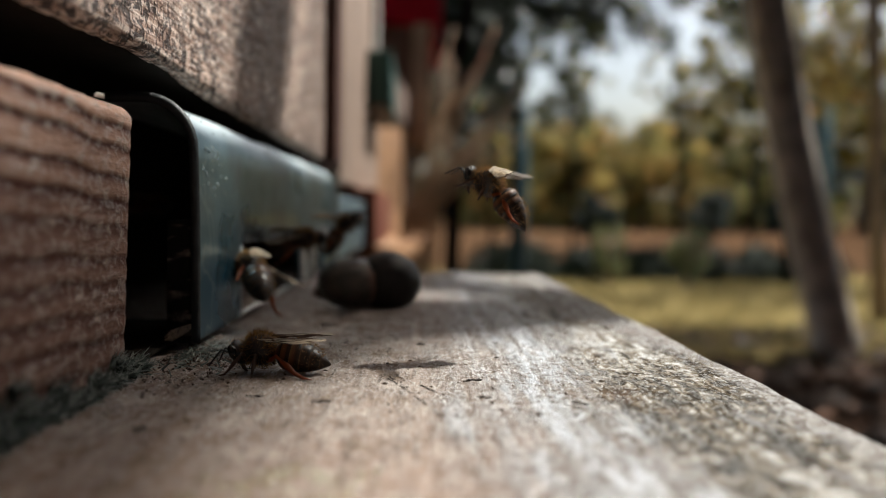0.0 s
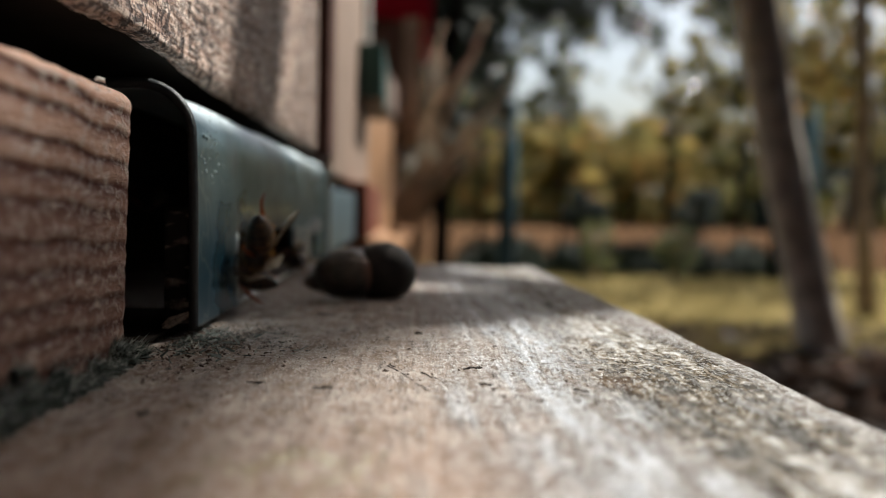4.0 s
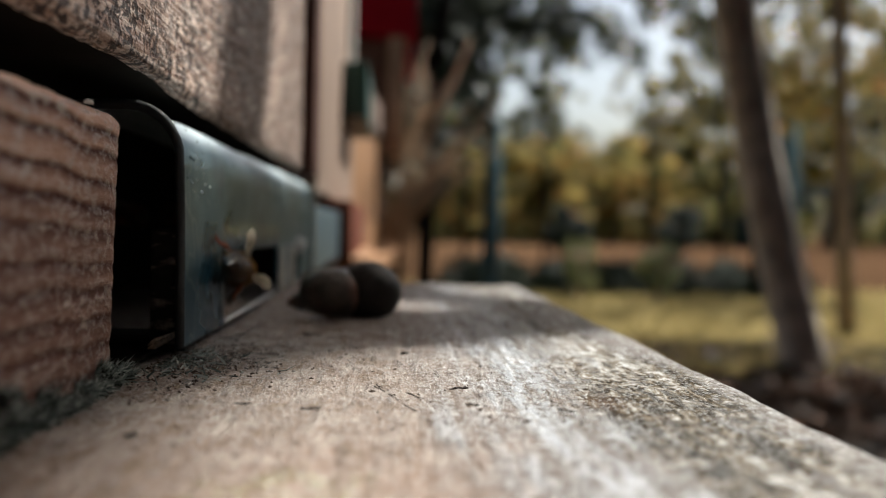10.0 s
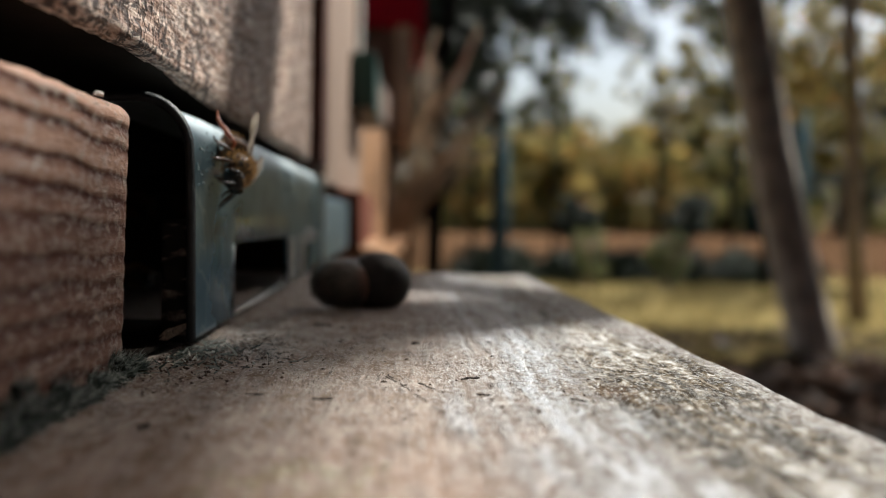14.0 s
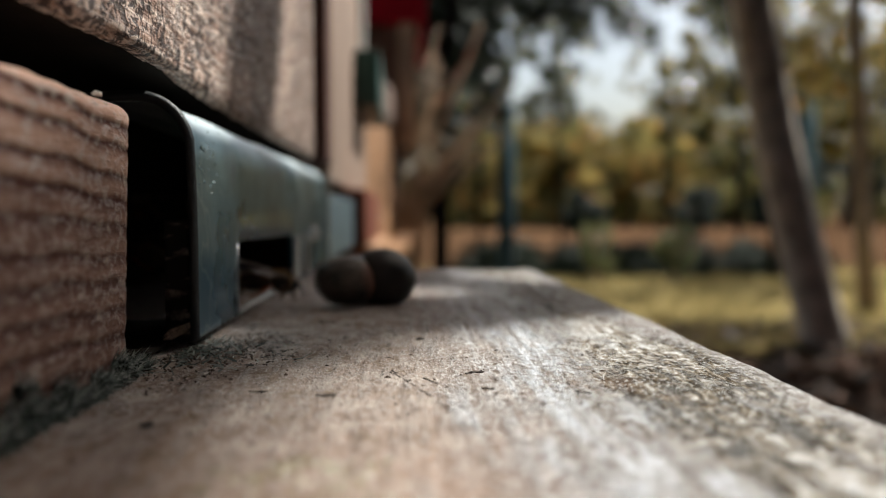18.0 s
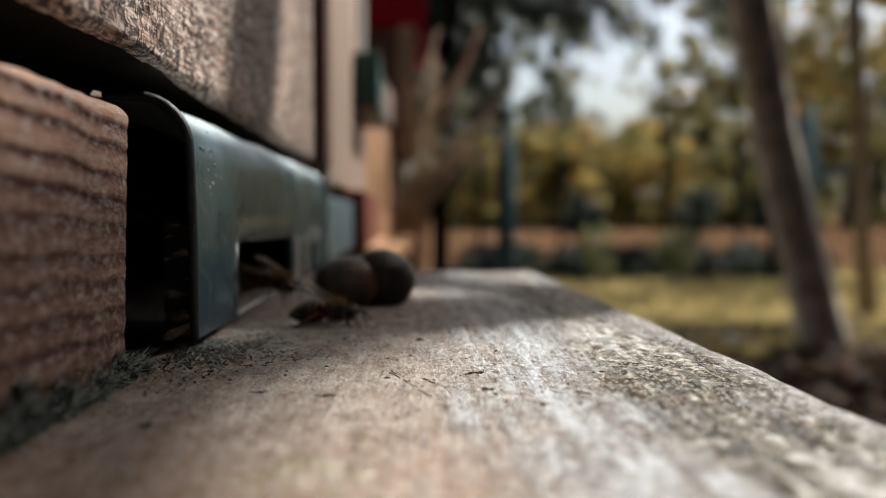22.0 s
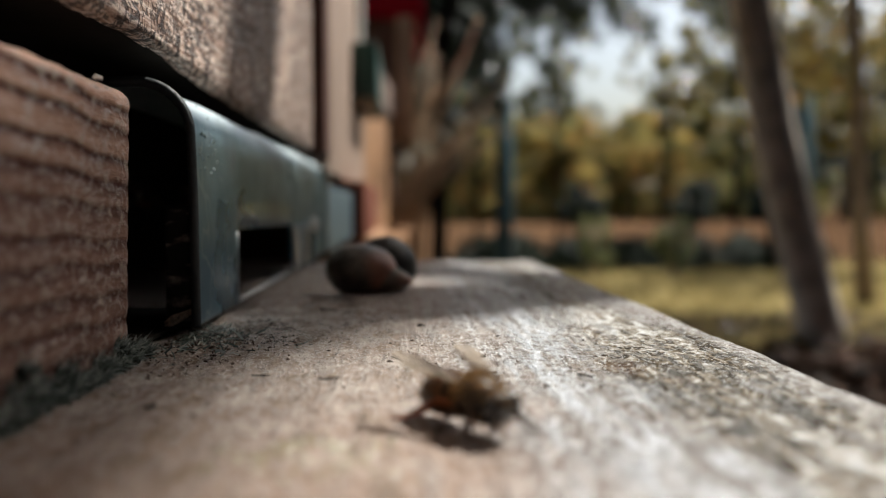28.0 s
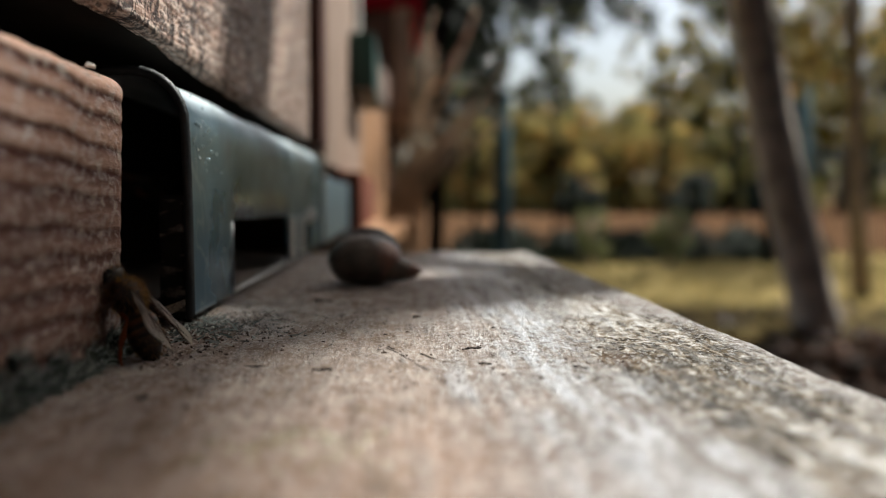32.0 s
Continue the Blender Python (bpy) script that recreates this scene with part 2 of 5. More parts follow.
def upright_wood(name, dark=1.0):
    """Plain reddish softwood with its grain upright."""
    m = Mat(name, 0.6, spec=0.35)
    rings = m.bands(m.coords((1, 1, 0.08)), 60.0, 1.6, 2.0, "Y")
    fibre = m.noise(m.coords((1, 1, 0.06)), 1100, 4, 0.65)
    blot = m.noise(m.coords(), 45, 4, 0.6)
    c = lambda r, g, b: (r * dark, g * dark, b * dark)
    base = m.ramp(rings, [(0.2, c(0.60, 0.30, 0.225)), (0.66, c(0.40, 0.138, 0.092)), (0.93, c(0.10, 0.02, 0.012))])
    base = m.mix(m.ramp(fibre, [(0.35, (0.55,)), (0.6, (0.0,))]), base, c(0.12, 0.06, 0.045))
    base = m.mix(m.ramp(blot, [(0.45, (0.0,)), (0.7, (0.5,))]), base, c(0.46, 0.28, 0.2))
    m.color(base)
    return m.bump(m.math("ADD", rings, fibre), 0.6, 0.0005).m


def sawn_face():
    """Pinkish brown saw-marked timber: fine grain lines along y, a field of dark checks, pale worn lower edge."""
    m = Mat("sawn_timber", 0.65, spec=0.4)
    grain = m.noise(m.coords((1, 0.05, 1)), 1500, 4, 0.62, 0.35)
    wide = m.noise(m.coords((1, 0.06, 1)), 300, 3, 0.6, 0.3)
    cut = m.noise(m.coords((1, 1, 0.28)), 900, 3, 0.6)
    check = m.noise(m.coords((1, 0.62, 1)), 850, 3, 0.62, 0.5)
    crack = m.noise(m.coords((1, 1, 0.35)), 700, 3, 0.6, 0.4)
    blot = m.noise(m.coords((1, 0.6, 1)), 28, 3, 0.55)
    base = m.ramp(grain, [(0.38, (0.22, 0.125, 0.09)), (0.47, (0.50, 0.34, 0.26)), (0.58, (0.80, 0.65, 0.56))])
    base = m.mix(m.ramp(wide, [(0.45, (0.0,)), (0.68, (0.55,))]), base, (0.36, 0.20, 0.145))
    field = m.ramp(blot, [(0.34, (0.2,)), (0.46, (1.0,))])
    dark = m.math("MULTIPLY", m.ramp(check, [(0.49, (0.0,)), (0.54, (0.95,))]), field)
    base = m.mix(dark, base, (0.035, 0.016, 0.012))
    slit = m.math("MULTIPLY", m.ramp(crack, [(0.57, (0.0,)), (0.62, (0.9,))]), field)
    base = m.mix(slit, base, (0.03, 0.014, 0.011))
    base = m.mix(m.ramp(cut, [(0.34, (0.55,)), (0.45, (0.0,))]), base, (0.20, 0.11, 0.085))
    m.color(base)
    m.rough(m.ramp(grain, [(0.4, (0.75,)), (0.62, (0.38,))]))
    h = m.math("SUBTRACT", m.math("ADD", grain, m.math("MULTIPLY", cut, 0.5)), m.math("MULTIPLY", m.math("ADD", dark, slit), 0.9))
    return m.bump(h, 1.0, 0.0006).m


def galvanised():
    """Dull galvanised sheet, blue-grey with tarnish in upright smears and cloudy spangle; reflections on its top bend
    and lower part are put into the colour.
    """
    m = Mat("galvanised_steel", 0.3, 0.92)
    cloud = m.noise(m.coords((1, 0.6, 1)), 48, 4, 0.6)
    smear = m.noise(m.coords((1, 0.7, 0.8)), 42, 4, 0.6)
    spot = m.noise(m.coords(), 900, 3, 0.6)
    base = m.ramp(cloud, [(0.3, (0.06, 0.14, 0.19)), (0.7, (0.28, 0.40, 0.44))])
    base = m.mix(m.ramp(smear, [(0.46, (0.0,)), (0.62, (0.7,))]), base, (0.11, 0.115, 0.095))
    base = m.mix(m.ramp(spot, [(0.6, (0.0,)), (0.72, (0.4,))]), base, (0.45, 0.48, 0.47))
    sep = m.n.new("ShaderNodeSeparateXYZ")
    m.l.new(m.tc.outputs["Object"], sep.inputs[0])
    # Dark blue reflection on the lower part, painted in by height.
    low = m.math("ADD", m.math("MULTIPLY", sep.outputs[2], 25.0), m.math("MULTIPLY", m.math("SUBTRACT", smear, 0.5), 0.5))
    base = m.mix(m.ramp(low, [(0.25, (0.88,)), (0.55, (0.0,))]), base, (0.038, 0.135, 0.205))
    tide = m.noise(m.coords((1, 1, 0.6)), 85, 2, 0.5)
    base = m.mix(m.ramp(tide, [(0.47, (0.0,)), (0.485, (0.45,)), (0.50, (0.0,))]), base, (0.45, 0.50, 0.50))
    # Highlight along the top bend, painted as a pale stripe by height.
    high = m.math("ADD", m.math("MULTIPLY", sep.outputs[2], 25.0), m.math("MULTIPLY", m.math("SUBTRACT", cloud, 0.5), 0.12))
    bend_shine = m.ramp(high, [(0.82, (0.0,)), (0.90, (0.75,)), (0.95, (0.75,)), (0.98, (0.1,))])
    base = m.mix(bend_shine, base, (0.62, 0.68, 0.69))
    m.color(base)
    m.rough(m.mix(bend_shine, m.ramp(smear, [(0.3, (0.22,)), (0.7, (0.42,))]), (0.45, 0.45, 0.45)))
    return m.bump(m.math("ADD", m.math("MULTIPLY", spot, 0.15), m.math("MULTIPLY", cloud, 0.8)), 0.3, 0.0004).m


def plain(name, rgb, rough=0.8, spread=0.35, scale=60.0, metal=0.0, spec=0.5, height=0.0005, translucent=0.0):
    m = Mat(name, rough, metal, spec)
    n = m.noise(m.coords(), scale, 4, 0.6)
    lo, hi = (tuple(min(c * k, 0.9) for c in rgb) for k in (1 - spread, 1 + spread))
    m.color(m.ramp(n, [(0.3, lo), (0.7, hi)]))
    m.bump(n, 0.5, height)
    return m.m


def leafy(name, stops, glow=0.35, rough=0.6, spec=0.12):
    """Leaves that vary from one to the next and let some light through."""
    m = Mat(name, rough, spec=spec)
    tint = m.ramp(m.island(), stops)
    m.color(tint)
    t = m.n.new("ShaderNodeBsdfTranslucent")
    m.l.new(tint, t.inputs["Color"])
    x = m.n.new("ShaderNodeMixShader")
    x.inputs[0].default_value = glow
    m.l.new(m.b.outputs[0], x.inputs[1])
    m.l.new(t.outputs[0], x.inputs[2])
    m.l.new(x.outputs[0], m.n["Material Output"].inputs["Surface"])
    return m.m


def banded(name):
    """The hind body of a honeybee: overlapping dark brown plates along x, amber towards the waist, each with a thin pale felt line."""
    m = Mat(name, 0.45, spec=0.25)
    sep = m.n.new("ShaderNodeSeparateXYZ")
    m.l.new(m.tc.outputs["Object"], sep.inputs[0])
    along = m.math("MULTIPLY", m.math("ADD", sep.outputs[0], 0.0001), -1 / 0.0012)
    saw = m.math("FRACT", along)
    fleck = m.noise(m.coords(), 2500, 2, 0.6)
    amber = m.ramp(saw, [(0.0, (0.14, 0.08, 0.036)), (0.10, (0.12, 0.058, 0.023)), (0.24, (0.12, 0.045, 0.015)), (0.55, (0.065, 0.022, 0.008)), (0.68, (0.012, 0.007, 0.005))])
    dark = m.ramp(saw, [(0.0, (0.08, 0.048, 0.026)), (0.10, (0.04, 0.022, 0.012)), (0.22, (0.022, 0.011, 0.007)), (0.7, (0.010, 0.006, 0.004))])
    c = m.mix(m.ramp(m.math("DIVIDE", along, 6.0), [(0.3, (0.0,)), (0.55, (1.0,))]), amber, dark)
    m.color(m.mix(m.ramp(fleck, [(0.4, (0.0,)), (0.7, (0.25,))]), c, (0.05, 0.022, 0.01)))
    m.rough(m.ramp(saw, [(0.1, (0.8,)), (0.3, (0.34,))]))
    return m.bump(fleck, 0.4, 0.00006).m


def wing_film():
    m = Mat("wing_film", 0.25, spec=0.6)
    vein = m.cells(m.coords((0.6, 1, 1)), 700)
    m.color(m.ramp(vein, [(0.0, (0.42, 0.33, 0.25)), (0.4, (0.68, 0.61, 0.53))]))
    t = m.n.new("ShaderNodeBsdfTransparent")
    t.inputs["Color"].default_value = (0.96, 0.91, 0.84, 1)
    tl = m.n.new("ShaderNodeBsdfTranslucent")
    tl.inputs["Color"].default_value = (0.94, 0.80, 0.62, 1)
    x, y = m.n.new("ShaderNodeMixShader"), m.n.new("ShaderNodeMixShader")
    x.inputs[0].default_value, y.inputs[0].default_value = 0.55, 0.5
    m.l.new(m.b.outputs[0], x.inputs[1])
    m.l.new(tl.outputs[0], x.inputs[2])
    m.l.new(t.outputs[0], y.inputs[1])
    m.l.new(x.outputs[0], y.inputs[2])
    m.l.new(y.outputs[0], m.n["Material Output"].inputs["Surface"])
    return m.m


BOARD = weathered_board()
PINE = rail_wood()
PINE_UP = upright_wood("upright_pine")
SAWN = sawn_face()
STEEL = galvanised()
# Near-black wood: deep shade inside the hive put into the colour.
SHADOW_WOOD = plain("shadow_hive_wood", (0.010, 0.007, 0.005), 0.95, spec=0.1)
ORANGE = plain("orange_pine", (0.30, 0.15, 0.065), 0.6, 0.25, 25)
PALE = plain("pale_pine", (0.34, 0.24, 0.185), 0.65, 0.2, 25)
RED = plain("red_paint", (0.42, 0.008, 0.03), 0.7, 0.15, 20, spec=0.15)
GREEN = plain("green_paint", (0.012, 0.06, 0.05), 0.5, 0.2, 20)
BLUEGREY = plain("bluegrey_post", (0.05, 0.09, 0.105), 0.95, 0.2, 8, spec=0.08)
BARK = plain("bark", (0.46, 0.40, 0.35), 0.95, 0.5, 14, spec=0.1, height=0.02)
BARK_DARK = plain("dark_bark", (0.008, 0.006, 0.005), 0.9, 0.4, 14, spec=0.08, height=0.02)
STRAW = plain("dry_stalk", (0.44, 0.31, 0.20), 0.8, 0.3, 30)
MOSS = leafy("moss", [(0.0, (0.016, 0.02, 0.017)), (0.6, (0.05, 0.062, 0.052)), (1.0, (0.20, 0.22, 0.19))], 0.2)
LICHEN = leafy("lichen_shoots", [(0.0, (0.05, 0.062, 0.056)), (0.5, (0.24, 0.285, 0.265)), (1.0, (0.62, 0.64, 0.60))], 0.3)
CRUST = leafy("lichen_crust", [(0.0, (0.16, 0.125, 0.05)), (0.6, (0.36, 0.30, 0.17)), (1.0, (0.74, 0.71, 0.62))], 0.0, 0.35, 0.5)
# The palest stop paints glints among the dark clods.
CLOD = leafy("clods", [(0.0, (0.012, 0.012, 0.010)), (0.75, (0.045, 0.038, 0.028)), (0.9, (0.16, 0.13, 0.10)), (1.0, (0.6, 0.58, 0.55))], 0.0, 0.4, 0.4)
CRUMB = leafy("crumbs", [(0.0, (0.04, 0.026, 0.018)), (0.6, (0.12, 0.08, 0.06)), (1.0, (0.45, 0.40, 0.36))], 0.0)
LEAF_YELLOW = leafy("yellow_leaves", [(0.0, (0.11, 0.11, 0.045)), (0.5, (0.34, 0.28, 0.09)), (0.8, (0.52, 0.41, 0.13)), (1.0, (0.60, 0.28, 0.07))], 0.65)
LEAF_GREEN = leafy("green_leaves", [(0.0, (0.06, 0.075, 0.035)), (0.6, (0.25, 0.235, 0.085)), (1.0, (0.48, 0.41, 0.15))], 0.65)
LEAF_DARK = leafy("dark_leaves", [(0.0, (0.008, 0.014, 0.010)), (1.0, (0.028, 0.04, 0.02))], 0.15)
LEAF_PALE = leafy("pale_leaves", [(0.0, (0.14, 0.16, 0.06)), (1.0, (0.28, 0.28, 0.13))], 0.3)
GLOSS_GREEN = leafy("glossy_green_leaves", [(0.0, (0.02, 0.034, 0.018)), (0.6, (0.06, 0.08, 0.028)), (1.0, (0.2, 0.19, 0.05))], 0.4, 0.26, 0.9)
GLOSS_YELLOW = leafy("glossy_yellow_leaves", [(0.0, (0.10, 0.11, 0.025)), (0.6, (0.28, 0.24, 0.05)), (1.0, (0.42, 0.3, 0.06))], 0.5, 0.26, 0.9)
GLOSS_DARK = leafy("glossy_dark_leaves", [(0.0, (0.010, 0.02, 0.016)), (1.0, (0.03, 0.05, 0.03))], 0.2, 0.26, 0.9)
BEE_BODY = banded("bee_bands")
BEE_DARK = plain("bee_dark", (0.012, 0.008, 0.006), 0.45, 0.4, 1500, height=0.00008)
BEE_LEG = leafy("bee_leg", [(0.0, (0.018, 0.009, 0.006)), (1.0, (0.10, 0.045, 0.02))], 0.35, 0.3, 0.5)
BEE_HIND = leafy("bee_hind_leg", [(0.0, (0.10, 0.025, 0.009)), (1.0, (0.42, 0.10, 0.025))], 0.5, 0.35, 0.4)
BEE_EYE = plain("bee_eye", (0.008, 0.006, 0.005), 0.2, 0.2, 3000, height=0.00003)
BEE_FUR = leafy("bee_fur", [(0.0, (0.07, 0.034, 0.014)), (1.0, (0.42, 0.24, 0.095))], 0.55)
WING = wing_film()


def slug_skin():
    m = Mat("slug_skin", 0.35, spec=0.6)
    wrinkle = m.cells(m.coords((0.6, 1, 1)), 1300)
    blot = m.noise(m.coords(), 160, 4, 0.6)
    sep = m.n.new("ShaderNodeSeparateXYZ")
    m.l.new(m.tc.outputs["Object"], sep.inputs[0])
    base = m.ramp(blot, [(0.3, (0.022, 0.018, 0.013)), (0.54, (0.075, 0.058, 0.042)), (0.72, (0.14, 0.09, 0.06))])
    fringe = m.math("ADD", m.math("MULTIPLY", sep.outputs[0], 100.0), m.math("MULTIPLY", m.math("SUBTRACT", blot, 0.5), 0.6))
    base = m.mix(m.ramp(fringe, [(0.32, (0.0,)), (0.62, (0.85,))]), base, (0.21, 0.075, 0.042))
    m.color(base)
    return m.bump(wrinkle, 0.7, 0.0004).m


SLUG = slug_skin()


# ---- building helpers ----
def link(name, me, material, parent=None, label="", smooth=True):
    me.materials.append(material)
    if smooth:
        me.polygons.foreach_set("use_smooth", [True] * len(me.polygons))
    ob = new(name, me)
    ob.parent = parent
    if label:
        tagged(ob, label)
    return ob


def part(name, bm, material, parent=None, label="", smooth=True):
    me = bpy.data.meshes.new(name)
    bmesh.ops.recalc_face_normals(bm, faces=bm.faces)
    bm.to_mesh(me)
    bm.free()
    return link(name, me, material, parent, label, smooth)


def raw(name, verts, faces, material, parent=None, label="", smooth=True):
    me = bpy.data.meshes.new(name)
    me.from_pydata(verts, [], faces)
    me.update()
    return link(name, me, material, parent, label, smooth)


def empty(name, label, category, group="", kind="", at=(0, 0, 0)):
    ob = tagged(new(name), label, category, group, kind)
    ob.location = at
    ob.empty_display_size = 0.01
    return ob


def box(bm, lo, hi, bevel=0.0, m=None):
    lo, hi = Vector(lo), Vector(hi)
    got = bmesh.ops.create_cube(bm, size=1.0)["verts"]
    bmesh.ops.scale(bm, vec=hi - lo, verts=got)
    bmesh.ops.translate(bm, vec=(lo + hi) / 2, verts=got)
    if bevel:
        edges = list({e for v in got for e in v.link_edges})
        got = bmesh.ops.bevel(bm, geom=edges, offset=bevel, segments=2, affect="EDGES", profile=0.6)["verts"]
    if m:
        bmesh.ops.transform(bm, matrix=m, verts=list(got))
    return bm


def boxed(lo, hi, bevel=0.0, m=None):
    return box(bmesh.new(), lo, hi, bevel, m)


def tube(points, radii, sides=8, verts=None, faces=None):
    """A tapered round rod through the points, as lists of corners and faces."""
    verts, faces = ([] if verts is None else verts), ([] if faces is None else faces)
    pts = [Vector(p) for p in points]
    start = len(verts)
    side = None
    for i, p in enumerate(pts):
        way = (pts[min(i + 1, len(pts) - 1)] - pts[max(i - 1, 0)]).normalized()
        side = way.orthogonal().normalized() if side is None else (side - way * side.dot(way)).normalized()
        other = way.cross(side)
        for k in range(sides):
            a = 2 * math.pi * k / sides
            verts.append(p + (side * math.cos(a) + other * math.sin(a)) * radii[i])
    for i in range(len(pts) - 1):
        for k in range(sides):
            a, b = start + i * sides + k, start + i * sides + (k + 1) % sides
            faces.append((a, b, b + sides, a + sides))
    faces.append(tuple(start + k for k in reversed(range(sides))))
    faces.append(tuple(start + (len(pts) - 1) * sides + k for k in range(sides)))
    return verts, faces


def ball(radii, centre=(0, 0, 0), rings=10, sides=14, shape=None):
    """An egg along x as corners and faces; shape(u, point) may bend it, u from 0 at the back to 1 in front."""
    verts, faces = [], []
    for i in range(rings + 1):
        a = math.pi * i / rings
        for k in range(sides):
            b = 2 * math.pi * k / sides
            p = Vector((-math.cos(a) * radii[0], math.sin(a) * math.cos(b) * radii[1], math.sin(a) * math.sin(b) * radii[2]))
            if shape:
                p = shape(i / rings, p)
            verts.append(p + Vector(centre))
    for i in range(rings):
        for k in range(sides):
            a, b = i * sides + k, i * sides + (k + 1) % sides
            faces.append((a, b, b + sides, a + sides))
    return verts, faces


def steps(*runs):
    """Rising numbers: runs of (start, stop, step)."""
    out = []
    for a, b, s in runs:
        n = max(1, round((b - a) / s))
        out += [a + (b - a) * i / n for i in range(n)]
    return out + [runs[-1][1]]


def sheet(us, vs, place):
    """A grid of quads over us x vs, its corners from place(u, v)."""
    verts = [place(u, v) for u in us for v in vs]
    n = len(vs)
    faces = [(i * n + j, (i + 1) * n + j, (i + 1) * n + j + 1, i * n + j + 1) for i in range(len(us) - 1) for j in range(n - 1)]
    return verts, faces


def slab(us, vs, place, back):
    """A grid as a front, closed by sides that run to back(point) and a plain back."""
    verts, faces = sheet(us, vs, place)
    nu, nv = len(us), len(vs)
    rim = [i * nv for i in range(nu)] + [(nu - 1) * nv + j for j in range(1, nv)] + [i * nv + nv - 1 for i in range(nu - 2, -1, -1)] + [j for j in range(nv - 2, 0, -1)]
    base = len(verts)
    verts += [back(verts[i]) for i in rim]
    m = len(rim)
    faces += [(rim[(k + 1) % m], rim[k], base + k, base + (k + 1) % m) for k in range(m)]
    faces.append(tuple(base + k for k in range(m)))
    return verts, faces


def grainy(x, y, z):
    return noise.noise((x, y, z))


# ---- ground ----
GROUND = -0.50


def ground_at(x, y):
    return GROUND + 0.02 * grainy(x * 0.8, y * 0.8, 0) + 0.05 * grainy(x * 0.1, y * 0.1, 3)


def ground_skin():
    """Dark leaf litter round the hives, then mown yellow-green grass, a brown strip and far fields."""
    m = Mat("ground_cover", 1.0, spec=0.0)
    sep = m.n.new("ShaderNodeSeparateXYZ")
    m.l.new(m.tc.outputs["Object"], sep.inputs[0])
    fine = m.noise(m.coords(), 30, 5, 0.7)
    wide = m.noise(m.coords(), 1.1, 4, 0.6)
    y = m.math("ADD", sep.outputs[1], m.math("MULTIPLY", m.math("SUBTRACT", wide, 0.5), 1.2))
    grass = m.ramp(fine, [(0.3, (0.18, 0.145, 0.06)), (0.7, (0.35, 0.265, 0.115))])
    litter = m.ramp(fine, [(0.35, (0.012, 0.008, 0.006)), (0.6, (0.035, 0.021, 0.015)), (0.8, (0.08, 0.045, 0.025))])
    brown = m.ramp(wide, [(0.3, (0.05, 0.028, 0.015)), (0.7, (0.11, 0.062, 0.034))])
    near = m.ramp(m.math("DIVIDE", y, 10.0), [(0.29, (0.0,)), (0.34, (1.0,))])
    far = m.ramp(m.math("DIVIDE", y, 20.0), [(0.35, (0.0,)), (0.4, (1.0,))])
    m.color(m.mix(far, m.mix(near, litter, grass), brown))
    return m.bump(fine, 0.8, 0.02).m


v, f = sheet(steps((-60, -6, 6), (-6, 8, 0.35), (8, 90, 7)), steps((-30, -2, 4), (-2, 12, 0.35), (12, 60, 6), (60, 400, 60)), lambda x, y: (x, y, ground_at(x, y)))
tagged(raw("ground", v, f, ground_skin()), "leaf-strewn earth, mown autumn grass and brown field behind the hives", "ground", kind="structure")

# ---- the beehive in front ----
hive = empty("beehive", "weathered reddish wooden beehive with metal entrance strip and landing board", "beehive")


def board_top(x, y):
    z = 0.16 * grainy(x / 2.4, y / 30, 0) + 0.10 * grainy(x / 0.95, y / 12, 5) + 0.07 * grainy(x / 1.5, y / 2.4, 9) + 0.5 * grainy(x / 11, y / 30, 14)
    z -= 0.5 * max(0.0, grainy(x / 1.3, y / 16, 21) - 0.3)
    if 18 < x < 44:
        z -= 0.25 * max(0.0, grainy(x / 1.6, y / 3.2, 30) - 0.22)
    if x > 46.2:
        z -= 0.16 * (x - 46.2) ** 2
    if y > 306:
        z -= 0.004 * (y - 306) ** 2
    return z - 0.1


def board_spot(x, y):
    edge = 0.5 * grainy(y / 9, 3, 0) * max(0.0, (x - 40) / 7)
    return (x + edge) * MM, y * MM, board_top(x, y) * MM


BX = steps((-80, -36, 4), (-36, 47.6, 0.42), (47.6, 48.9, 0.65))
BY = steps((-150, 45, 8), (45, 60, 1.2), (60, 180, 0.7), (180, 230, 1.5), (230, 322, 3))
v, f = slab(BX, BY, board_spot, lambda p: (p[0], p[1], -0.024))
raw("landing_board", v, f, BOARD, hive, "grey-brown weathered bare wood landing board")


def rail_face(y, z):
    level = z - ring_rise(y * MM) / MM
    groove = max(math.exp(-((level - r + 0.1) / 0.5) ** 2) for r in RINGS)
    x = -36.0 - 0.12 * groove + 0.10 * grainy(y / 7, z / 1.4, 7) + 0.06 * grainy(y / 1.2, z / 1.1, 1)
    if y > 100:
        y = 100 + (y - 100) * (0.78 + 0.22 * z / 35)
    top = max(0.0, z - 33.2)
    x -= 0.45 * top * top
    z += 0.35 * grainy(y / 6, 8, 0) if z > 34 else 0
    return x * MM, y * MM, z * MM


v, f = slab(steps((-300, 40, 20), (40, 114, 0.8)), steps((0.2, 35, 0.4)), rail_face, lambda p: (-0.047, p[1], p[2]))
part("rail_back", boxed((-0.056, -0.3, 0.0005), (-0.0472, 0.1135, 0.0335), 0.0005), SHADOW_WOOD, hive)
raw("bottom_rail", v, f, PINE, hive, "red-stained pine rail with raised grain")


def box_face(y, z):
    x = -36 + 0.35 * grainy(y / 14, z / 2.2, 4) + 0.3 * grainy(y / 1.6, z / 1.6, 6)
    low = max(0.0, 44.2 - z)
    x -= 0.6 * low * low
    if z < 43.9:
        z += 1.5 * math.exp(-((y - 128) / 26) ** 2) - 0.9 + 0.5 * grainy(y / 11, 0, 3) + 0.3 * grainy(y / 2.5, 0, 8)
    return x * MM, y * MM, z * MM


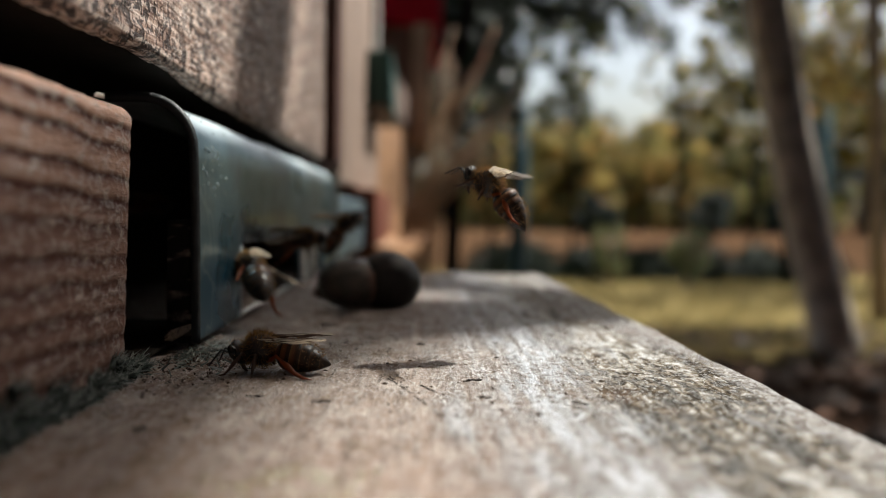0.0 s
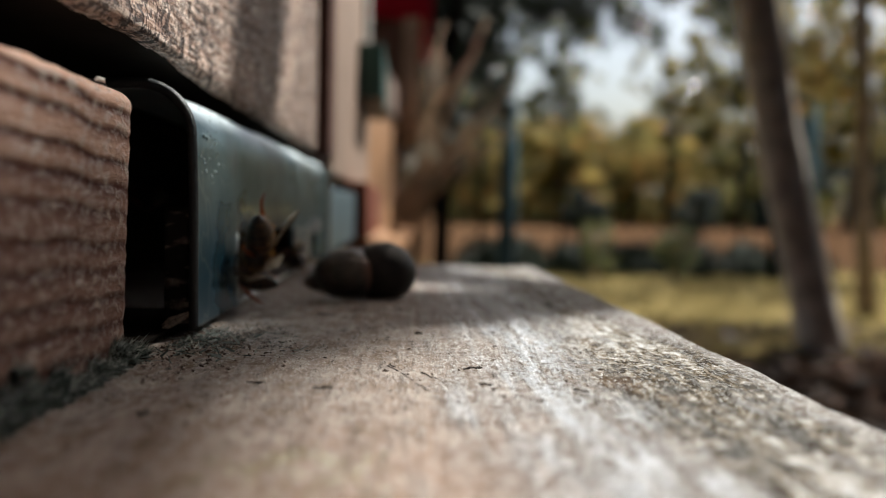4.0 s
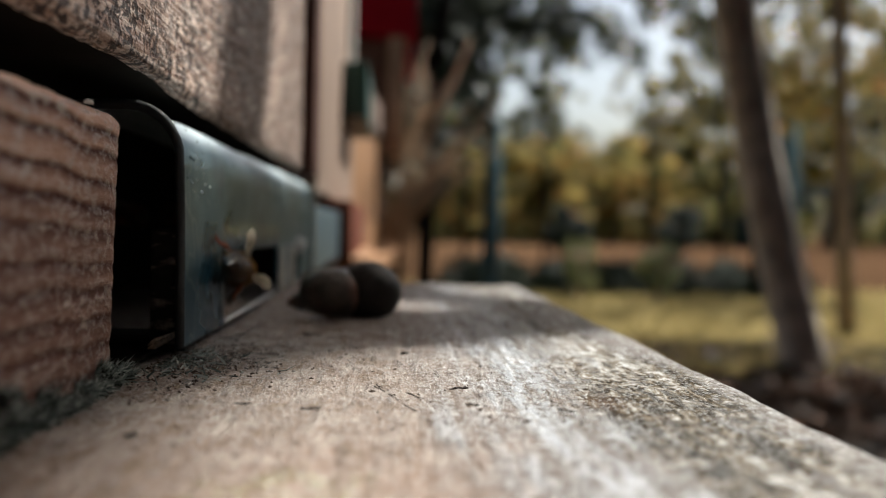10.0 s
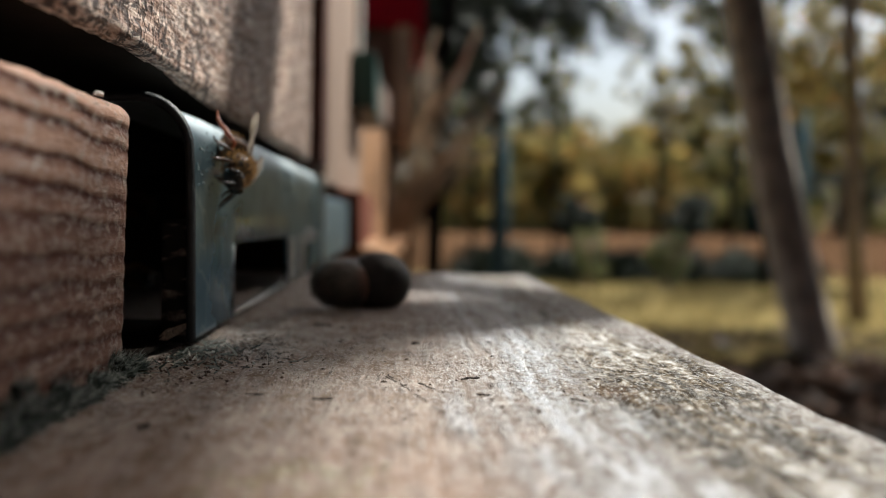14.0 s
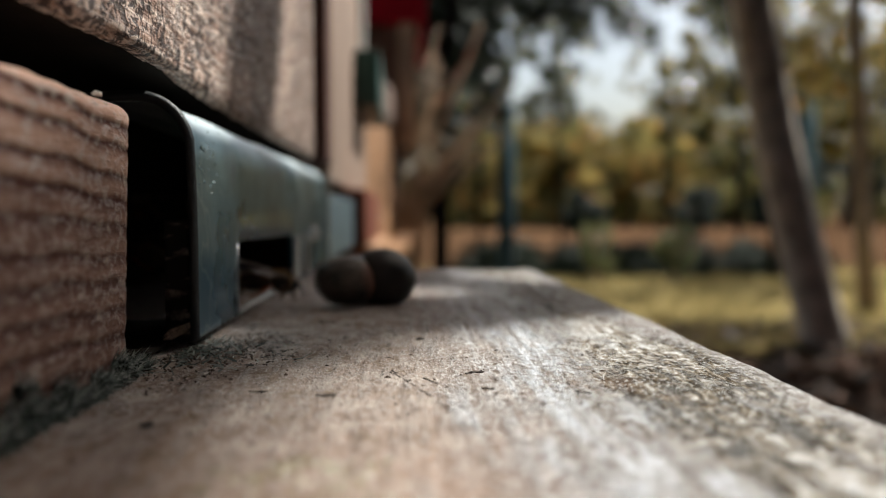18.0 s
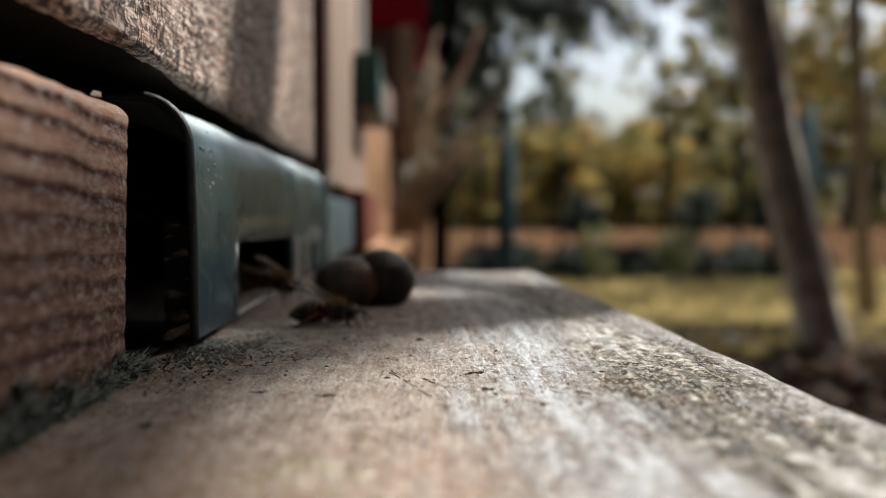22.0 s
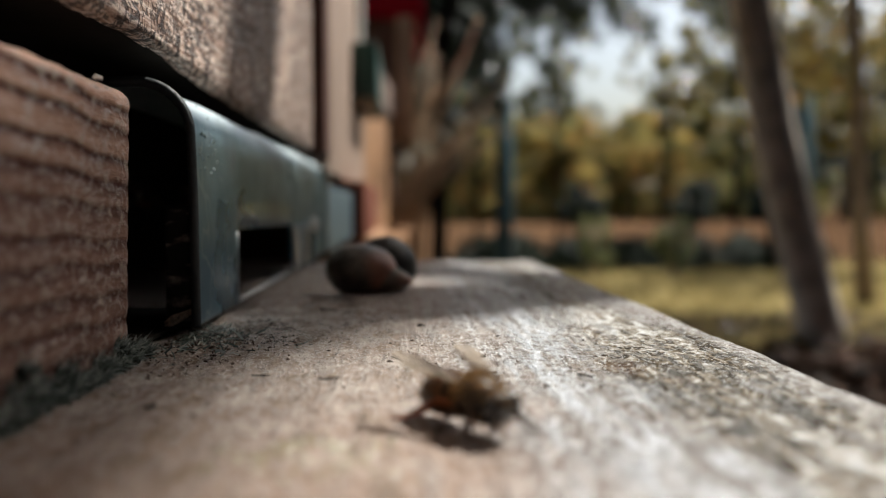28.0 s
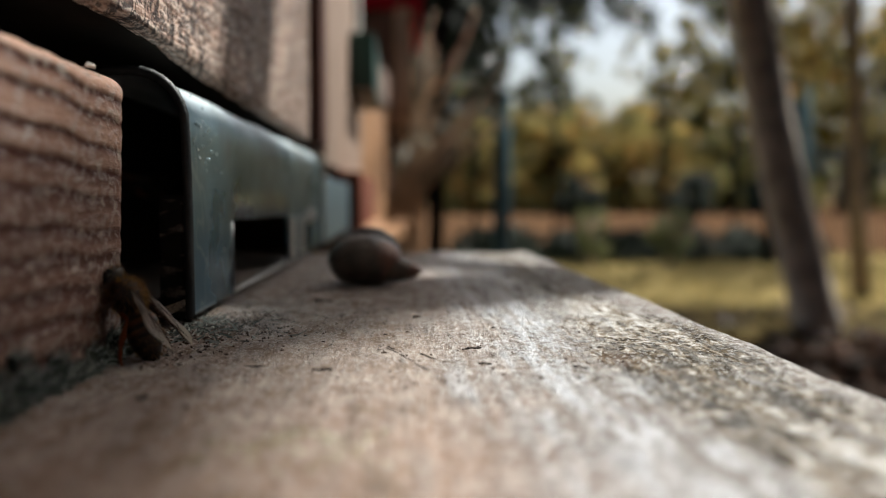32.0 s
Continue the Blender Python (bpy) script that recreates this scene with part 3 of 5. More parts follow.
v, f = slab(steps((-300, 60, 20), (60, 200, 0.9), (200, 346, 3)), steps((43, 100, 0.9), (100, 260, 8)), box_face, lambda p: (-0.0385, p[1], p[2]))
raw("box_front", v, f, SAWN, hive, "rough sawn pinkish brown timber")
part("corner_batten", boxed((-0.062, 0.3475, 0.0415), (-0.0312, 0.372, 0.262), 0.0012), plain("dark_batten_wood", (0.10, 0.045, 0.034), 0.75, 0.3, 60, spec=0.25), hive, "dark red-brown upright batten")
part("back_panel", boxed((-0.46, -0.3, -0.02), (-0.44, 0.372, 0.26), 0.001), SHADOW_WOOD, hive)
part("inner_wall", boxed((-0.1, -0.3, 0.0005), (-0.0805, 0.372, 0.26), 0.001), SHADOW_WOOD, hive)
# Black here stands for the shade under and behind the box front.
part("box_floor", boxed((-0.0802, -0.3, 0.0438), (-0.0388, 0.3455, 0.256), 0.001), SHADOW_WOOD, hive, "inner frame coloured black for the shade inside the hive")
part("end_wall", boxed((-0.44, 0.3725, -0.02), (-0.0625, 0.386, 0.26), 0.001), SHADOW_WOOD, hive)
part("near_wall", boxed((-0.44, -0.32, -0.02), (-0.036, -0.301, 0.26), 0.001), PINE_UP, hive)
part("roof", boxed((-0.48, -0.34, 0.261), (-0.02, 0.40, 0.285), 0.002), SHADOW_WOOD, hive)
part("inner_block", boxed((-0.0375, 0.1345, 0.0005), (-0.0334, 0.160, 0.0200), 0.0006), end_grain(), hive, "end grain of a dark block behind the strip")
# Thin black sheet added to paint the shade on the gap's floor.
part("floor_shade_sheet", boxed((-0.0802, 0.1142, 0.0006), (-0.0362, 0.1600, 0.0012), 0.0002), SHADOW_WOOD, hive, "black sheet added for the shade on the hive floor")
part("far_rail", boxed((-0.0802, 0.3497, -0.024), (-0.0372, 0.372, 0.0405), 0.0008), SHADOW_WOOD, hive)
part("hive_leg", boxed((-0.07, 0.30, -0.55), (-0.02 - 0.02, 0.345, -0.0245), 0.002), PINE_UP, hive)
part("hive_leg", boxed((-0.07, -0.29, -0.55), (-0.02 - 0.02, -0.25, -0.0245), 0.002), PINE_UP, hive)


# entrance strip: bent sheet with two openings
def strip_profile():
    pts = [(-32.0, 1.3), (-32.0, 2.0), (-32.0, 8.0), (-32.0, 11.0), (-32.0, 14.6), (-32.1, 22.0), (-32.3, 29.0)]
    for k in range(1, 9):
        a = radians(90 * k / 8)
        pts.append((-40.3 + 8.0 * math.cos(a), 30.5 + 8.2 * math.sin(a)))
    pts += [(-44.0, 38.6), (-49.0, 38.2)]
    return pts


def entrance_strip():
    pts = strip_profile()
    ys = steps((131.5, 164, 2.5), (164, 245, 4.5), (245, 277, 4), (277, 305, 4), (305, 349, 4))
    opening = lambda y, z: (164 <= y < 244.9 and 2 <= z < 14.6) or (277 <= y < 304.9 and 2 <= z < 11)

    def spot(y, k, inward=0.0):
        x, z = pts[k]
        if z == 14.6 and y < 245:
            z += 0.8 * (245 - y) / 81
        dent = 0.35 * grainy(y / 30, z / 14, 3) + 0.14 * grainy(y / 6, z / 6, 8)
        if y < 133:
            dent += 0.25 * grainy(z / 3, 0, 12)
            y += 0.5 * grainy(z / 4, 5, 0)
        a = pts[max(k - 1, 0)]
        b = pts[min(k + 1, len(pts) - 1)]
        t = Vector((b[0] - a[0], 0, b[1] - a[1])).normalized()
        n = Vector((t.z, 0, -t.x))
        p = Vector((x, y, z)) + n * (dent * (0.3 if z < 3 else 1) - inward)
        return p * MM

    bm = bmesh.new()
    for inward in (0.0, 0.7):
        grid = {(i, k): bm.verts.new(spot(y, k, inward)) for i, y in enumerate(ys) for k in range(len(pts))}
        for i in range(len(ys) - 1):
            for k in range(len(pts) - 1):
                if not opening(ys[i] + 0.01, pts[k][1] + 0.01):
                    bm.faces.new((grid[i, k], grid[i + 1, k], grid[i + 1, k + 1], grid[i, k + 1]))
        if inward == 0.0:
            outer = grid
    shell = {}
    for key, vo in outer.items():
        shell[vo] = grid[key]
    for e in list(bm.edges):
        if len(e.link_faces) == 1 and e.verts[0] in shell and e.verts[1] in shell:
            a, b = e.verts
            bm.faces.new((a, b, shell[b], shell[a]))
    bmesh.ops.delete(bm, geom=[q for q in bm.verts if not q.link_faces], context="VERTS")
    return bm


# Pale strands added to paint the sunlit lower edge of the block.
SUNLIT_FOOT = plain("sunlit_foot_wood", (0.55, 0.44, 0.36), 0.4, 0.6, 2500, height=0.0004)
for lift in (0.0, 0.0004, 0.0009):
    foot = tube([(-0.0374, 0.1336, 0.0008 + lift), (-0.0362, 0.1335, 0.0015 + lift * 1.3), (-0.0345, 0.1336, 0.0024 + lift), (-0.0332, 0.1337, 0.0033 + lift * 0.6)], [0.0001, 0.0003, 0.00022, 0.00012], 6)
    raw("sunlit_strand", *foot, SUNLIT_FOOT, hive, "pale frayed wood at the foot of the block")
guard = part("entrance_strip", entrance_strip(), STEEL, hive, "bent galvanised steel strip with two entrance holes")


def small_ball(radius, at, name, material, parent, squash=1.0):
    q, g = ball((radius, radius, radius * squash), at, 8, 12)
    return raw(name, q, g, material, parent)


# The screw's specular highlight is put into a near-white colour.
screw = small_ball(0.0027, (-0.0316, 0.298, 0.0137), "screw", plain("screw_highlight", (0.88, 0.87, 0.84), 0.2, 0.05, 900), guard)
# Bright steel that paints the light caught on the hole's edges.
EDGE_SHINE = plain("edge_shine_steel", (0.80, 0.81, 0.80), 0.4, 0.15, 400, 0.6)
lip = tube([(-0.0317, 0.1645, 0.0020), (-0.0317, 0.19, 0.0019), (-0.0317, 0.243, 0.0020)], [0.00035, 0.00035, 0.0002], 6)
raw("folded_lip", *lip, EDGE_SHINE, guard, "rubbed bright folded edge")
rim = tube([(-0.0318, 0.1643, 0.0022), (-0.0318, 0.1642, 0.009), (-0.0319, 0.1643, 0.0151)], [0.0002, 0.00012, 0.0002], 6)
raw("hole_rim", *rim, EDGE_SHINE, guard, "rubbed bright hole edge")
TAB = plain("rubbed_tab", (0.80, 0.79, 0.74), 0.4, 0.15, 500, 0.1)
for y0, y1 in ((0.2455, 0.2505), (0.2705, 0.2755)):
    part("folded_tab", boxed((-0.0318, y0, 0.002), (-0.0304, y1, 0.0142), 0.0003), TAB, guard, "rubbed pale folded tab")

part("end_fold", boxed((-0.0325, 0.3465, 0.0015), (-0.0303, 0.3493, 0.0365), 0.0004), plain("pale_fold", (0.34, 0.32, 0.27), 0.4, 0.2, 300, 0.5), guard, "pale folded end")

edge = [(x * MM, 0.1312 + 0.0004 * grainy(z / 4, 5, 0), z * MM) for x, z in strip_profile()]
raw("cut_edge", *tube(edge, [0.0008] * len(edge), 6), plain("dark_strip_edge", (0.012, 0.014, 0.016), 0.5, 0.3, 900), guard, "dark tarnished cut edge")


DEW = plain("dew_drop", (0.22, 0.27, 0.27), 0.06, 0.2, 900, spec=0.9)
rnd = random.Random(31)
vs, fs = [], []
for _ in range(110):
    y, z = rnd.gauss(146, 6.5), rnd.uniform(17, 32)
    if y < 134 or rnd.random() < 0.3:
        y, z = rnd.uniform(134, 330), rnd.uniform(30, 37)
    r = rnd.uniform(0.10, 0.32)
    out = -32.2 if z < 30.5 else -40.3 + math.sqrt(max(0.0, 1 - ((z - 30.5) / 8.2) ** 2)) * 8.0
    q, g = ball((r * 0.6, r, r * 1.2), (out, y, z), 4, 7)
    k = len(vs)
    vs += [p * MM for p in q]
    fs += [tuple(i + k for i in poly) for poly in g]
tagged(raw("dew", vs, fs, DEW, guard), "small clear drops of dew", kind="stuff")


# ---- moss, crumbs and chips on the board ----
def scatter(name, spots, size, material, label, category, lump=True, seed=3):
    rnd = random.Random(seed)
    vs, fs = [], []
    for x, y, z in spots:
        s = size * rnd.uniform(0.5, 1.5) * MM
        long = rnd.uniform(0.6, 2.6)
        a = rnd.uniform(0, math.pi)
        c, d = math.cos(a), math.sin(a)
        start = len(vs)
        for px, py, pz in ((1, 0, 0), (-1, 0, 0), (0, 1, 0), (0, -1, 0), (0, 0, 1), (0, 0, -1)):
            j = rnd.uniform(0.6, 1.3)
            qx, qy = px * long * j, py * j
            vs.append((x * MM + (qx * c - qy * d) * s, y * MM + (qx * d + qy * c) * s, z * MM + pz * s * j * (1.0 if lump else 0.4)))
        fs += [tuple(start + k for k in t) for t in ((0, 2, 4), (2, 1, 4), (1, 3, 4), (3, 0, 4), (2, 0, 5), (1, 2, 5), (3, 1, 5), (0, 3, 5))]
    return tagged(raw(name, vs, fs, material, None, smooth=False), label, category, kind="stuff")


def moss_run():
    """Soft uneven cushions along the foot of the rail, as dark lumps, and the fine shoots that stand on them."""
    rnd = random.Random(11)
    lumps, shoots = ([], []), ([], [])

    def lump(x, y, z, r, tall):
        seed = rnd.uniform(0, 90)
        turn = lambda u, p: p * (1 + 0.45 * grainy(p.x / r * 1.4 + seed, p.y / r * 1.4, p.z / r * 1.4))
        q, g = ball((r, r, r * tall), (x, y, z), 7, 10, turn)
        k = len(lumps[0])
        lumps[0].extend(p * MM for p in q)
        lumps[1].extend(tuple(i + k for i in poly) for poly in g)

    def shoot(p, way, long, wide):
        side = way.cross(Vector((rnd.uniform(-1, 1), rnd.uniform(-1, 1), 0.3))).normalized() * wide
        bend = Vector((rnd.gauss(0, 0.3), rnd.gauss(0, 0.3), rnd.gauss(0, 0.2))) * long
        k = len(shoots[0])
        mid, tip = p + way * long * 0.55, p + way * long + bend
        shoots[0].extend(v * MM for v in (p - side, p + side, mid + side * 0.8, mid - side * 0.8, tip))
        shoots[1].extend(((k, k + 1, k + 2, k + 3), (k + 3, k + 2, k + 4)))

    for _ in range(420):
        y = rnd.uniform(34, 118)
        h = max(0.0, 3.2 + 9 * grainy(y / 7, 0, 1)) * rnd.random() ** 1.3 * (1.35 - y / 125)
        r = rnd.uniform(0.3, 0.85)
        x = -36.3 + rnd.random() * 1.7 * (1 - h / 10)
        lump(x, y, max(0.1, h), r, rnd.uniform(0.7, 1.2))
        for _ in range(11):
            n = Vector((abs(rnd.gauss(0.5, 0.6)), rnd.gauss(0, 0.7), rnd.gauss(0.5, 0.6))).normalized()
            shoot(Vector((x, y, max(0.1, h))) + n * r * 0.8, n, rnd.uniform(0.5, 1.9), rnd.uniform(0.05, 0.16))
    for _ in range(170):
        x, y = -33.5 + abs(rnd.gauss(0, 6.0)), rnd.gauss(127, 8)
        way = Vector((rnd.gauss(0.2, 1), rnd.gauss(-0.3, 1), rnd.uniform(0.1, 0.6))).normalized()
        shoot(Vector((x, y, 0.1)), way, rnd.uniform(0.7, 2.4), rnd.uniform(0.07, 0.2))
    return lumps, shoots


moss = empty("moss", "dark grey-green moss and dirt along the foot of the rail", "moss", kind="stuff")
cushions, fringe = moss_run()
raw("cushion", *cushions, MOSS, moss, "dark damp cushion")
raw("shoots", *fringe, LICHEN, moss, "pale grey-green shoots and fibres", smooth=False)
rnd = random.Random(11)
spots = []
for _ in range(900):
    y = rnd.gauss(130, 12)
    x = -35 + abs(rnd.gauss(0, 8))
    if x < 40:
        spots.append((x, y, board_top(x, y) + 0.1))
for _ in range(420):
    x, y = rnd.uniform(-33, 30), 40 + rnd.random() ** 1.5 * 200
    spots.append((x, y, board_top(x, y) + 0.05))
crust = []
for _ in range(420):
    x, y = rnd.gauss(-8.5, 4.0), rnd.gauss(68, 3.2)
    if grainy(x / 2.2, y / 3.0, 40) > -0.05:
        crust.append((x, y, board_top(x, y) + 0.02))
scatter("lichen_crust", crust, 0.22, CRUST, "pale olive crust of lichen on the board", "lichen", False, 6)
clods = []
for _ in range(420):
    x, y = -34 + abs(rnd.gauss(0, 8)), rnd.gauss(133, 6)
    clods.append((x, y, board_top(x, y) + 0.05))
scatter("clods", clods, 0.23, CLOD, "dark clods of dirt and moss below the entrance", "dirt", False, 8)
scatter("crumbs", spots, 0.15, CRUMB, "dark crumbs of wax and dirt on the board", "crumbs", True, 5)


def splinter(x, y, long, wide, turn, material, label):
    rnd = random.Random(int(x * 31 + y * 7))
    n = 7
    pts = [(long * (k / (n - 1) - 0.5), rnd.uniform(-0.4, 0.4) * wide, rnd.uniform(0, 0.3) * wide) for k in range(n)]
    vs, fs = tube(pts, [wide * rnd.uniform(0.12, 0.34) * (0.4 if k in (0, n - 1) else 1.0) for k in range(n)], 6)
    ob = raw("splinter", [p * MM for p in vs], fs, material, None, smooth=False)
    ob.matrix_world = pose(x * MM, y * MM, (board_top(x, y) + wide * 0.3) * MM, 0, 0, turn)
    return tagged(ob, label, "splinter", "splinters on the landing board")


CHIP_DARK = plain("dark_chip", (0.03, 0.02, 0.014), 0.8, 0.4, 900)
CHIP_PALE = plain("pale_chip", (0.6, 0.55, 0.5), 0.5, 0.2, 900)
for x, y, long, wide, turn in ((9.2, 110, 2.6, 0.7, 10), (-14.6, 162.8, 3.6, 0.6, -12), (-1.2, 110.4, 2.4, 0.35, -65), (3.2, 105, 4.2, 0.35, -62), (-8.9, 95.8, 2.3, 0.6, 5),
                               (29.4, 77.1, 2.6, 0.5, -20), (-24.9, 82.7, 1.2, 0.9, 30), (-17, 100, 2.0, 0.5, 8), (10, 101, 2, 0.4, -30), (2.5, 139, 1.6, 0.7, 40), (21, 98, 2.4, 0.4, -40), (-1.2, 108.5, 4.6, 0.30, -70), (0.6, 103.5, 4.6, 0.26, -70), (2.4, 98.5, 4.6, 0.22, -70), (4.2, 93.6, 4.6, 0.18, -70)):
    splinter(x, y, long, wide, turn, CHIP_DARK, "tiny dark splinter lying on the weathered board")
for x, y, long, wide, turn in ((-1.2, 71.3, 0.9, 0.6, 80), (-22, 146, 2.0, 0.8, 30), (-13.8, 163, 1.4, 0.5, 0), (-27.5, 159, 2.2, 1.1, 20), (-26, 112, 1.2, 0.5, 50)):
    splinter(x, y, long, wide, turn, CHIP_PALE, "pale glossy crumb lying on the weathered board")


# a pale chip on the top corner of the rail
chip = tube([(-0.9, 0, 0), (-0.3, 0.1, 0.25), (0.4, -0.1, 0.2), (0.9, 0.1, 0)], [0.1, 0.36, 0.3, 0.08], 8)
flake = raw("wood_flake", [p * MM for p in chip[0]], chip[1], CHIP_PALE, None, smooth=False)
flake.matrix_world = pose(-0.0371, 0.1056, 0.0352, 0, 0, 70)
tagged(flake, "pale glossy flake lying on the rail's top edge", "flake")


# ---- the hives behind ----
def far_hive(at, turn, wide, deep, label, front, upper, upper_from, top, extras=()):
    ob = empty("beehive", label, "beehive", "hives in a row")
    ob.matrix_world = pose(*at, 0, 0, turn)
    # local y runs along the front, x out of it
    part("front_plank", boxed((-0.022, 0, 0.037), (0, wide, upper_from), 0.0015), front, ob)
    part("upper_box", boxed((-deep, 0.004, upper_from + 0.001), (0.006, wide - 0.004, top), 0.003), upper, ob)
    part("side_wall", boxed((-deep, 0, -0.02), (-0.0225, 0.02, upper_from), 0.0015), PINE_UP, ob)
    part("side_wall", boxed((-deep, wide - 0.02, -0.02), (-0.0225, wide, upper_from), 0.0015), PINE_UP, ob)
    part("back_wall", boxed((-deep - 0.021, 0, -0.02), (-deep - 0.001, wide, upper_from), 0.0015), PINE_UP, ob)
    part("floor", boxed((-deep, 0, -0.045), (0.0, wide, -0.021), 0.0015), PINE_UP, ob)
    for y in (0.01, wide - 0.05):
        part("hive_leg", boxed((-0.06, y, GROUND - at[2] - 0.04), (-0.02, y + 0.04, -0.046), 0.002), PINE_UP, ob)
        part("hive_leg", boxed((-deep, y, GROUND - at[2] - 0.04), (-deep + 0.04, y + 0.04, -0.046), 0.002), PINE_UP, ob)
    for name, lo, hi, material, words in extras:
        part(name, boxed(lo, hi, 0.001), material, ob, words)
    return ob


far_hive((-0.037, 0.43, 0), 0, 0.40, 0.40, "pale wooden beehive with metal entrance strip and dark green grip", PALE, PALE, 0.27, 0.42, (
    ("entrance_strip", (0.001, -0.0785, 0.0003), (0.006, 0.10, 0.0285), plain("pale_steel", (0.15, 0.21, 0.245), 0.4, 0.35, 60, 0.8), "pale blue-grey steel strip"),
    ("entrance_block", (-0.02, 0.105, 0.0), (0.013, 0.398, 0.036), plain("red_brown_block", (0.15, 0.042, 0.022), 0.8, 0.2, 40, spec=0.2), "red-brown wooden block"),
    ("corner_batten", (0.0005, 0.27, 0.15), (0.0035, 0.335, 0.41), plain("grey_batten", (0.42, 0.38, 0.35), 0.7, 0.2, 30), "pale grey upright batten"),
    ("hand_grip", (0.0005, 0.20, 0.100), (0.019, 0.36, 0.140), GREEN, "dark green painted grip"),
    ("front_sill", (-0.02, 0.13, -0.021), (0.022, 0.4, -0.001), ORANGE, ""),
))
DULL = plain("dull_brown_box", (0.16, 0.10, 0.075), 0.8, 0.25, 25)
far_hive((-0.056, 0.92, -0.01), -4.7, 0.42, 0.40, "orange wooden beehive with a low dull brown upper box", ORANGE, DULL, 0.165, 0.218, (
    ("lower_plank", (-0.022, 0.0, -0.02), (-0.0002, 0.42, 0.0365), ORANGE, ""),
    ("landing_ledge", (0.0, 0.02, -0.03), (0.03, 0.42, -0.012), ORANGE, "sunlit orange ledge"),
))
far_hive((-0.015, 1.45, -0.01), 0, 0.42, 0.40, "brown wooden beehive under an overhanging red cover", DULL, DULL, 0.19, 0.345, (
    ("roof_box", (-0.42, -0.02, 0.348), (0.053, 0.44, 0.47), RED, "dull red painted cover"),
    ("porch", (0.007, -0.016, 0.15), (0.034, 0.43, 0.347), plain("tan_board", (0.50, 0.39, 0.28), 0.8, 0.4, 25), "tan weathered boards under the cover"),
    ("landing_ledge", (0.0, 0.02, -0.03), (0.035, 0.42, -0.012), ORANGE, "sunlit orange ledge"),
))


# ---- trees and plants ----
def leaf_cloud(rnd, clumps, count, size, vs, fs):
    """Loose leaves: small folded quads thrown round the clump centres (x, y, z, radius)."""
    for _ in range(count):
        cx, cy, cz, r = rnd.choice(clumps)
        d = Vector((rnd.gauss(0, 1), rnd.gauss(0, 1), rnd.gauss(0, 1))).normalized() * r * rnd.random() ** 0.5
        p = Vector((cx, cy, cz)) + d
        a = Vector((rnd.gauss(0, 1), rnd.gauss(0, 1), rnd.gauss(0, 1))).normalized()
        b = a.orthogonal().normalized()
        s = size * rnd.uniform(0.6, 1.4)
        k = len(vs)
        vs += [p - a * s, p + b * s * 0.55, p + a * s, p - b * s * 0.55 + a.cross(b) * s * 0.2]
        fs.append((k, k + 1, k + 2, k + 3))


def tree(name, label, trunk, radii, limbs, clumps, count, size, bark, leaves, seed, category="tree"):
    """trunk: points of the stem; limbs: lists of points; clumps: leaf clump centres with radius."""
    rnd = random.Random(seed)
    ob = empty(name, label, category, "trees round the hives", at=trunk[0])
    here = Vector(trunk[0])
    rel = lambda pts: [Vector(p) - here for p in pts]
    raw("trunk", *tube(rel(trunk), radii, 10), bark, ob)
    for pts in limbs:
        r = radii[-1] * 0.8
        raw("limb", *tube(rel(pts), [r * (1 - 0.75 * i / (len(pts) - 1)) for i in range(len(pts))], 7), bark, ob)
    if clumps:
        vs, fs = [], []
        leaf_cloud(rnd, [(c[0] - here.x, c[1] - here.y, c[2] - here.z, c[3]) for c in clumps], count, size, vs, fs)
        raw("crown", vs, fs, leaves, ob, smooth=False)
    return ob


def see(across, up, far):
    """A place by its slope to the side, its slope upward, and its distance along the hives, from the board's near part."""
    return across * far, far, 0.021 + up * far


def clump_run(seed, n, a0, a1, u0, u1, d0, d1, r0, r1):
    rnd = random.Random(seed)
    out = []
    for _ in range(n):
        x, y, z = see(rnd.uniform(a0, a1), rnd.uniform(u0, u1), rnd.uniform(d0, d1))
        out.append((x, y, z, rnd.uniform(r0, r1)))
    return out


# leaning trunk beside the lawn
d = 2.95
tree("leaning_tree", "slender leaning grey-brown tree trunk beside the lawn",
     [see(0.518, -0.20, d), see(0.500, -0.13, d), see(0.470, -0.02, d), see(0.442, 0.09, d), see(0.424, 0.18, d), see(0.404, 0.28, d), see(0.37, 0.5, d), see(0.33, 0.9, d)],
     [0.088, 0.08, 0.078, 0.076, 0.076, 0.075, 0.06, 0.04],
     [[see(0.36, 0.5, d), see(0.45, 0.62, d), see(0.55, 0.85, d)], [see(0.345, 0.7, d), see(0.2, 0.8, d), see(0.1, 0.95, d)]],
     clump_run(1, 14, 0.05, 0.65, 0.6, 1.1, 2.6, 3.4, 0.25, 0.5), 2500, 0.035, BARK, LEAF_GREEN, 1)
d = 4.2
tree("slim_tree", "slim brown tree trunk behind the leaning one",
     [see(0.56, -0.13, d), see(0.55, 0.0, d), see(0.545, 0.12, d), see(0.535, 0.26, d), see(0.53, 0.5, d)], [0.055, 0.04, 0.038, 0.036, 0.03], [],
     clump_run(2, 12, 0.45, 0.62, 0.16, 0.5, 3.8, 4.6, 0.2, 0.4), 1500, 0.04, plain("brown_bark", (0.24, 0.19, 0.15), 0.95, 0.4, 14, spec=0.1, height=0.02), LEAF_YELLOW, 2)
d = 2.6
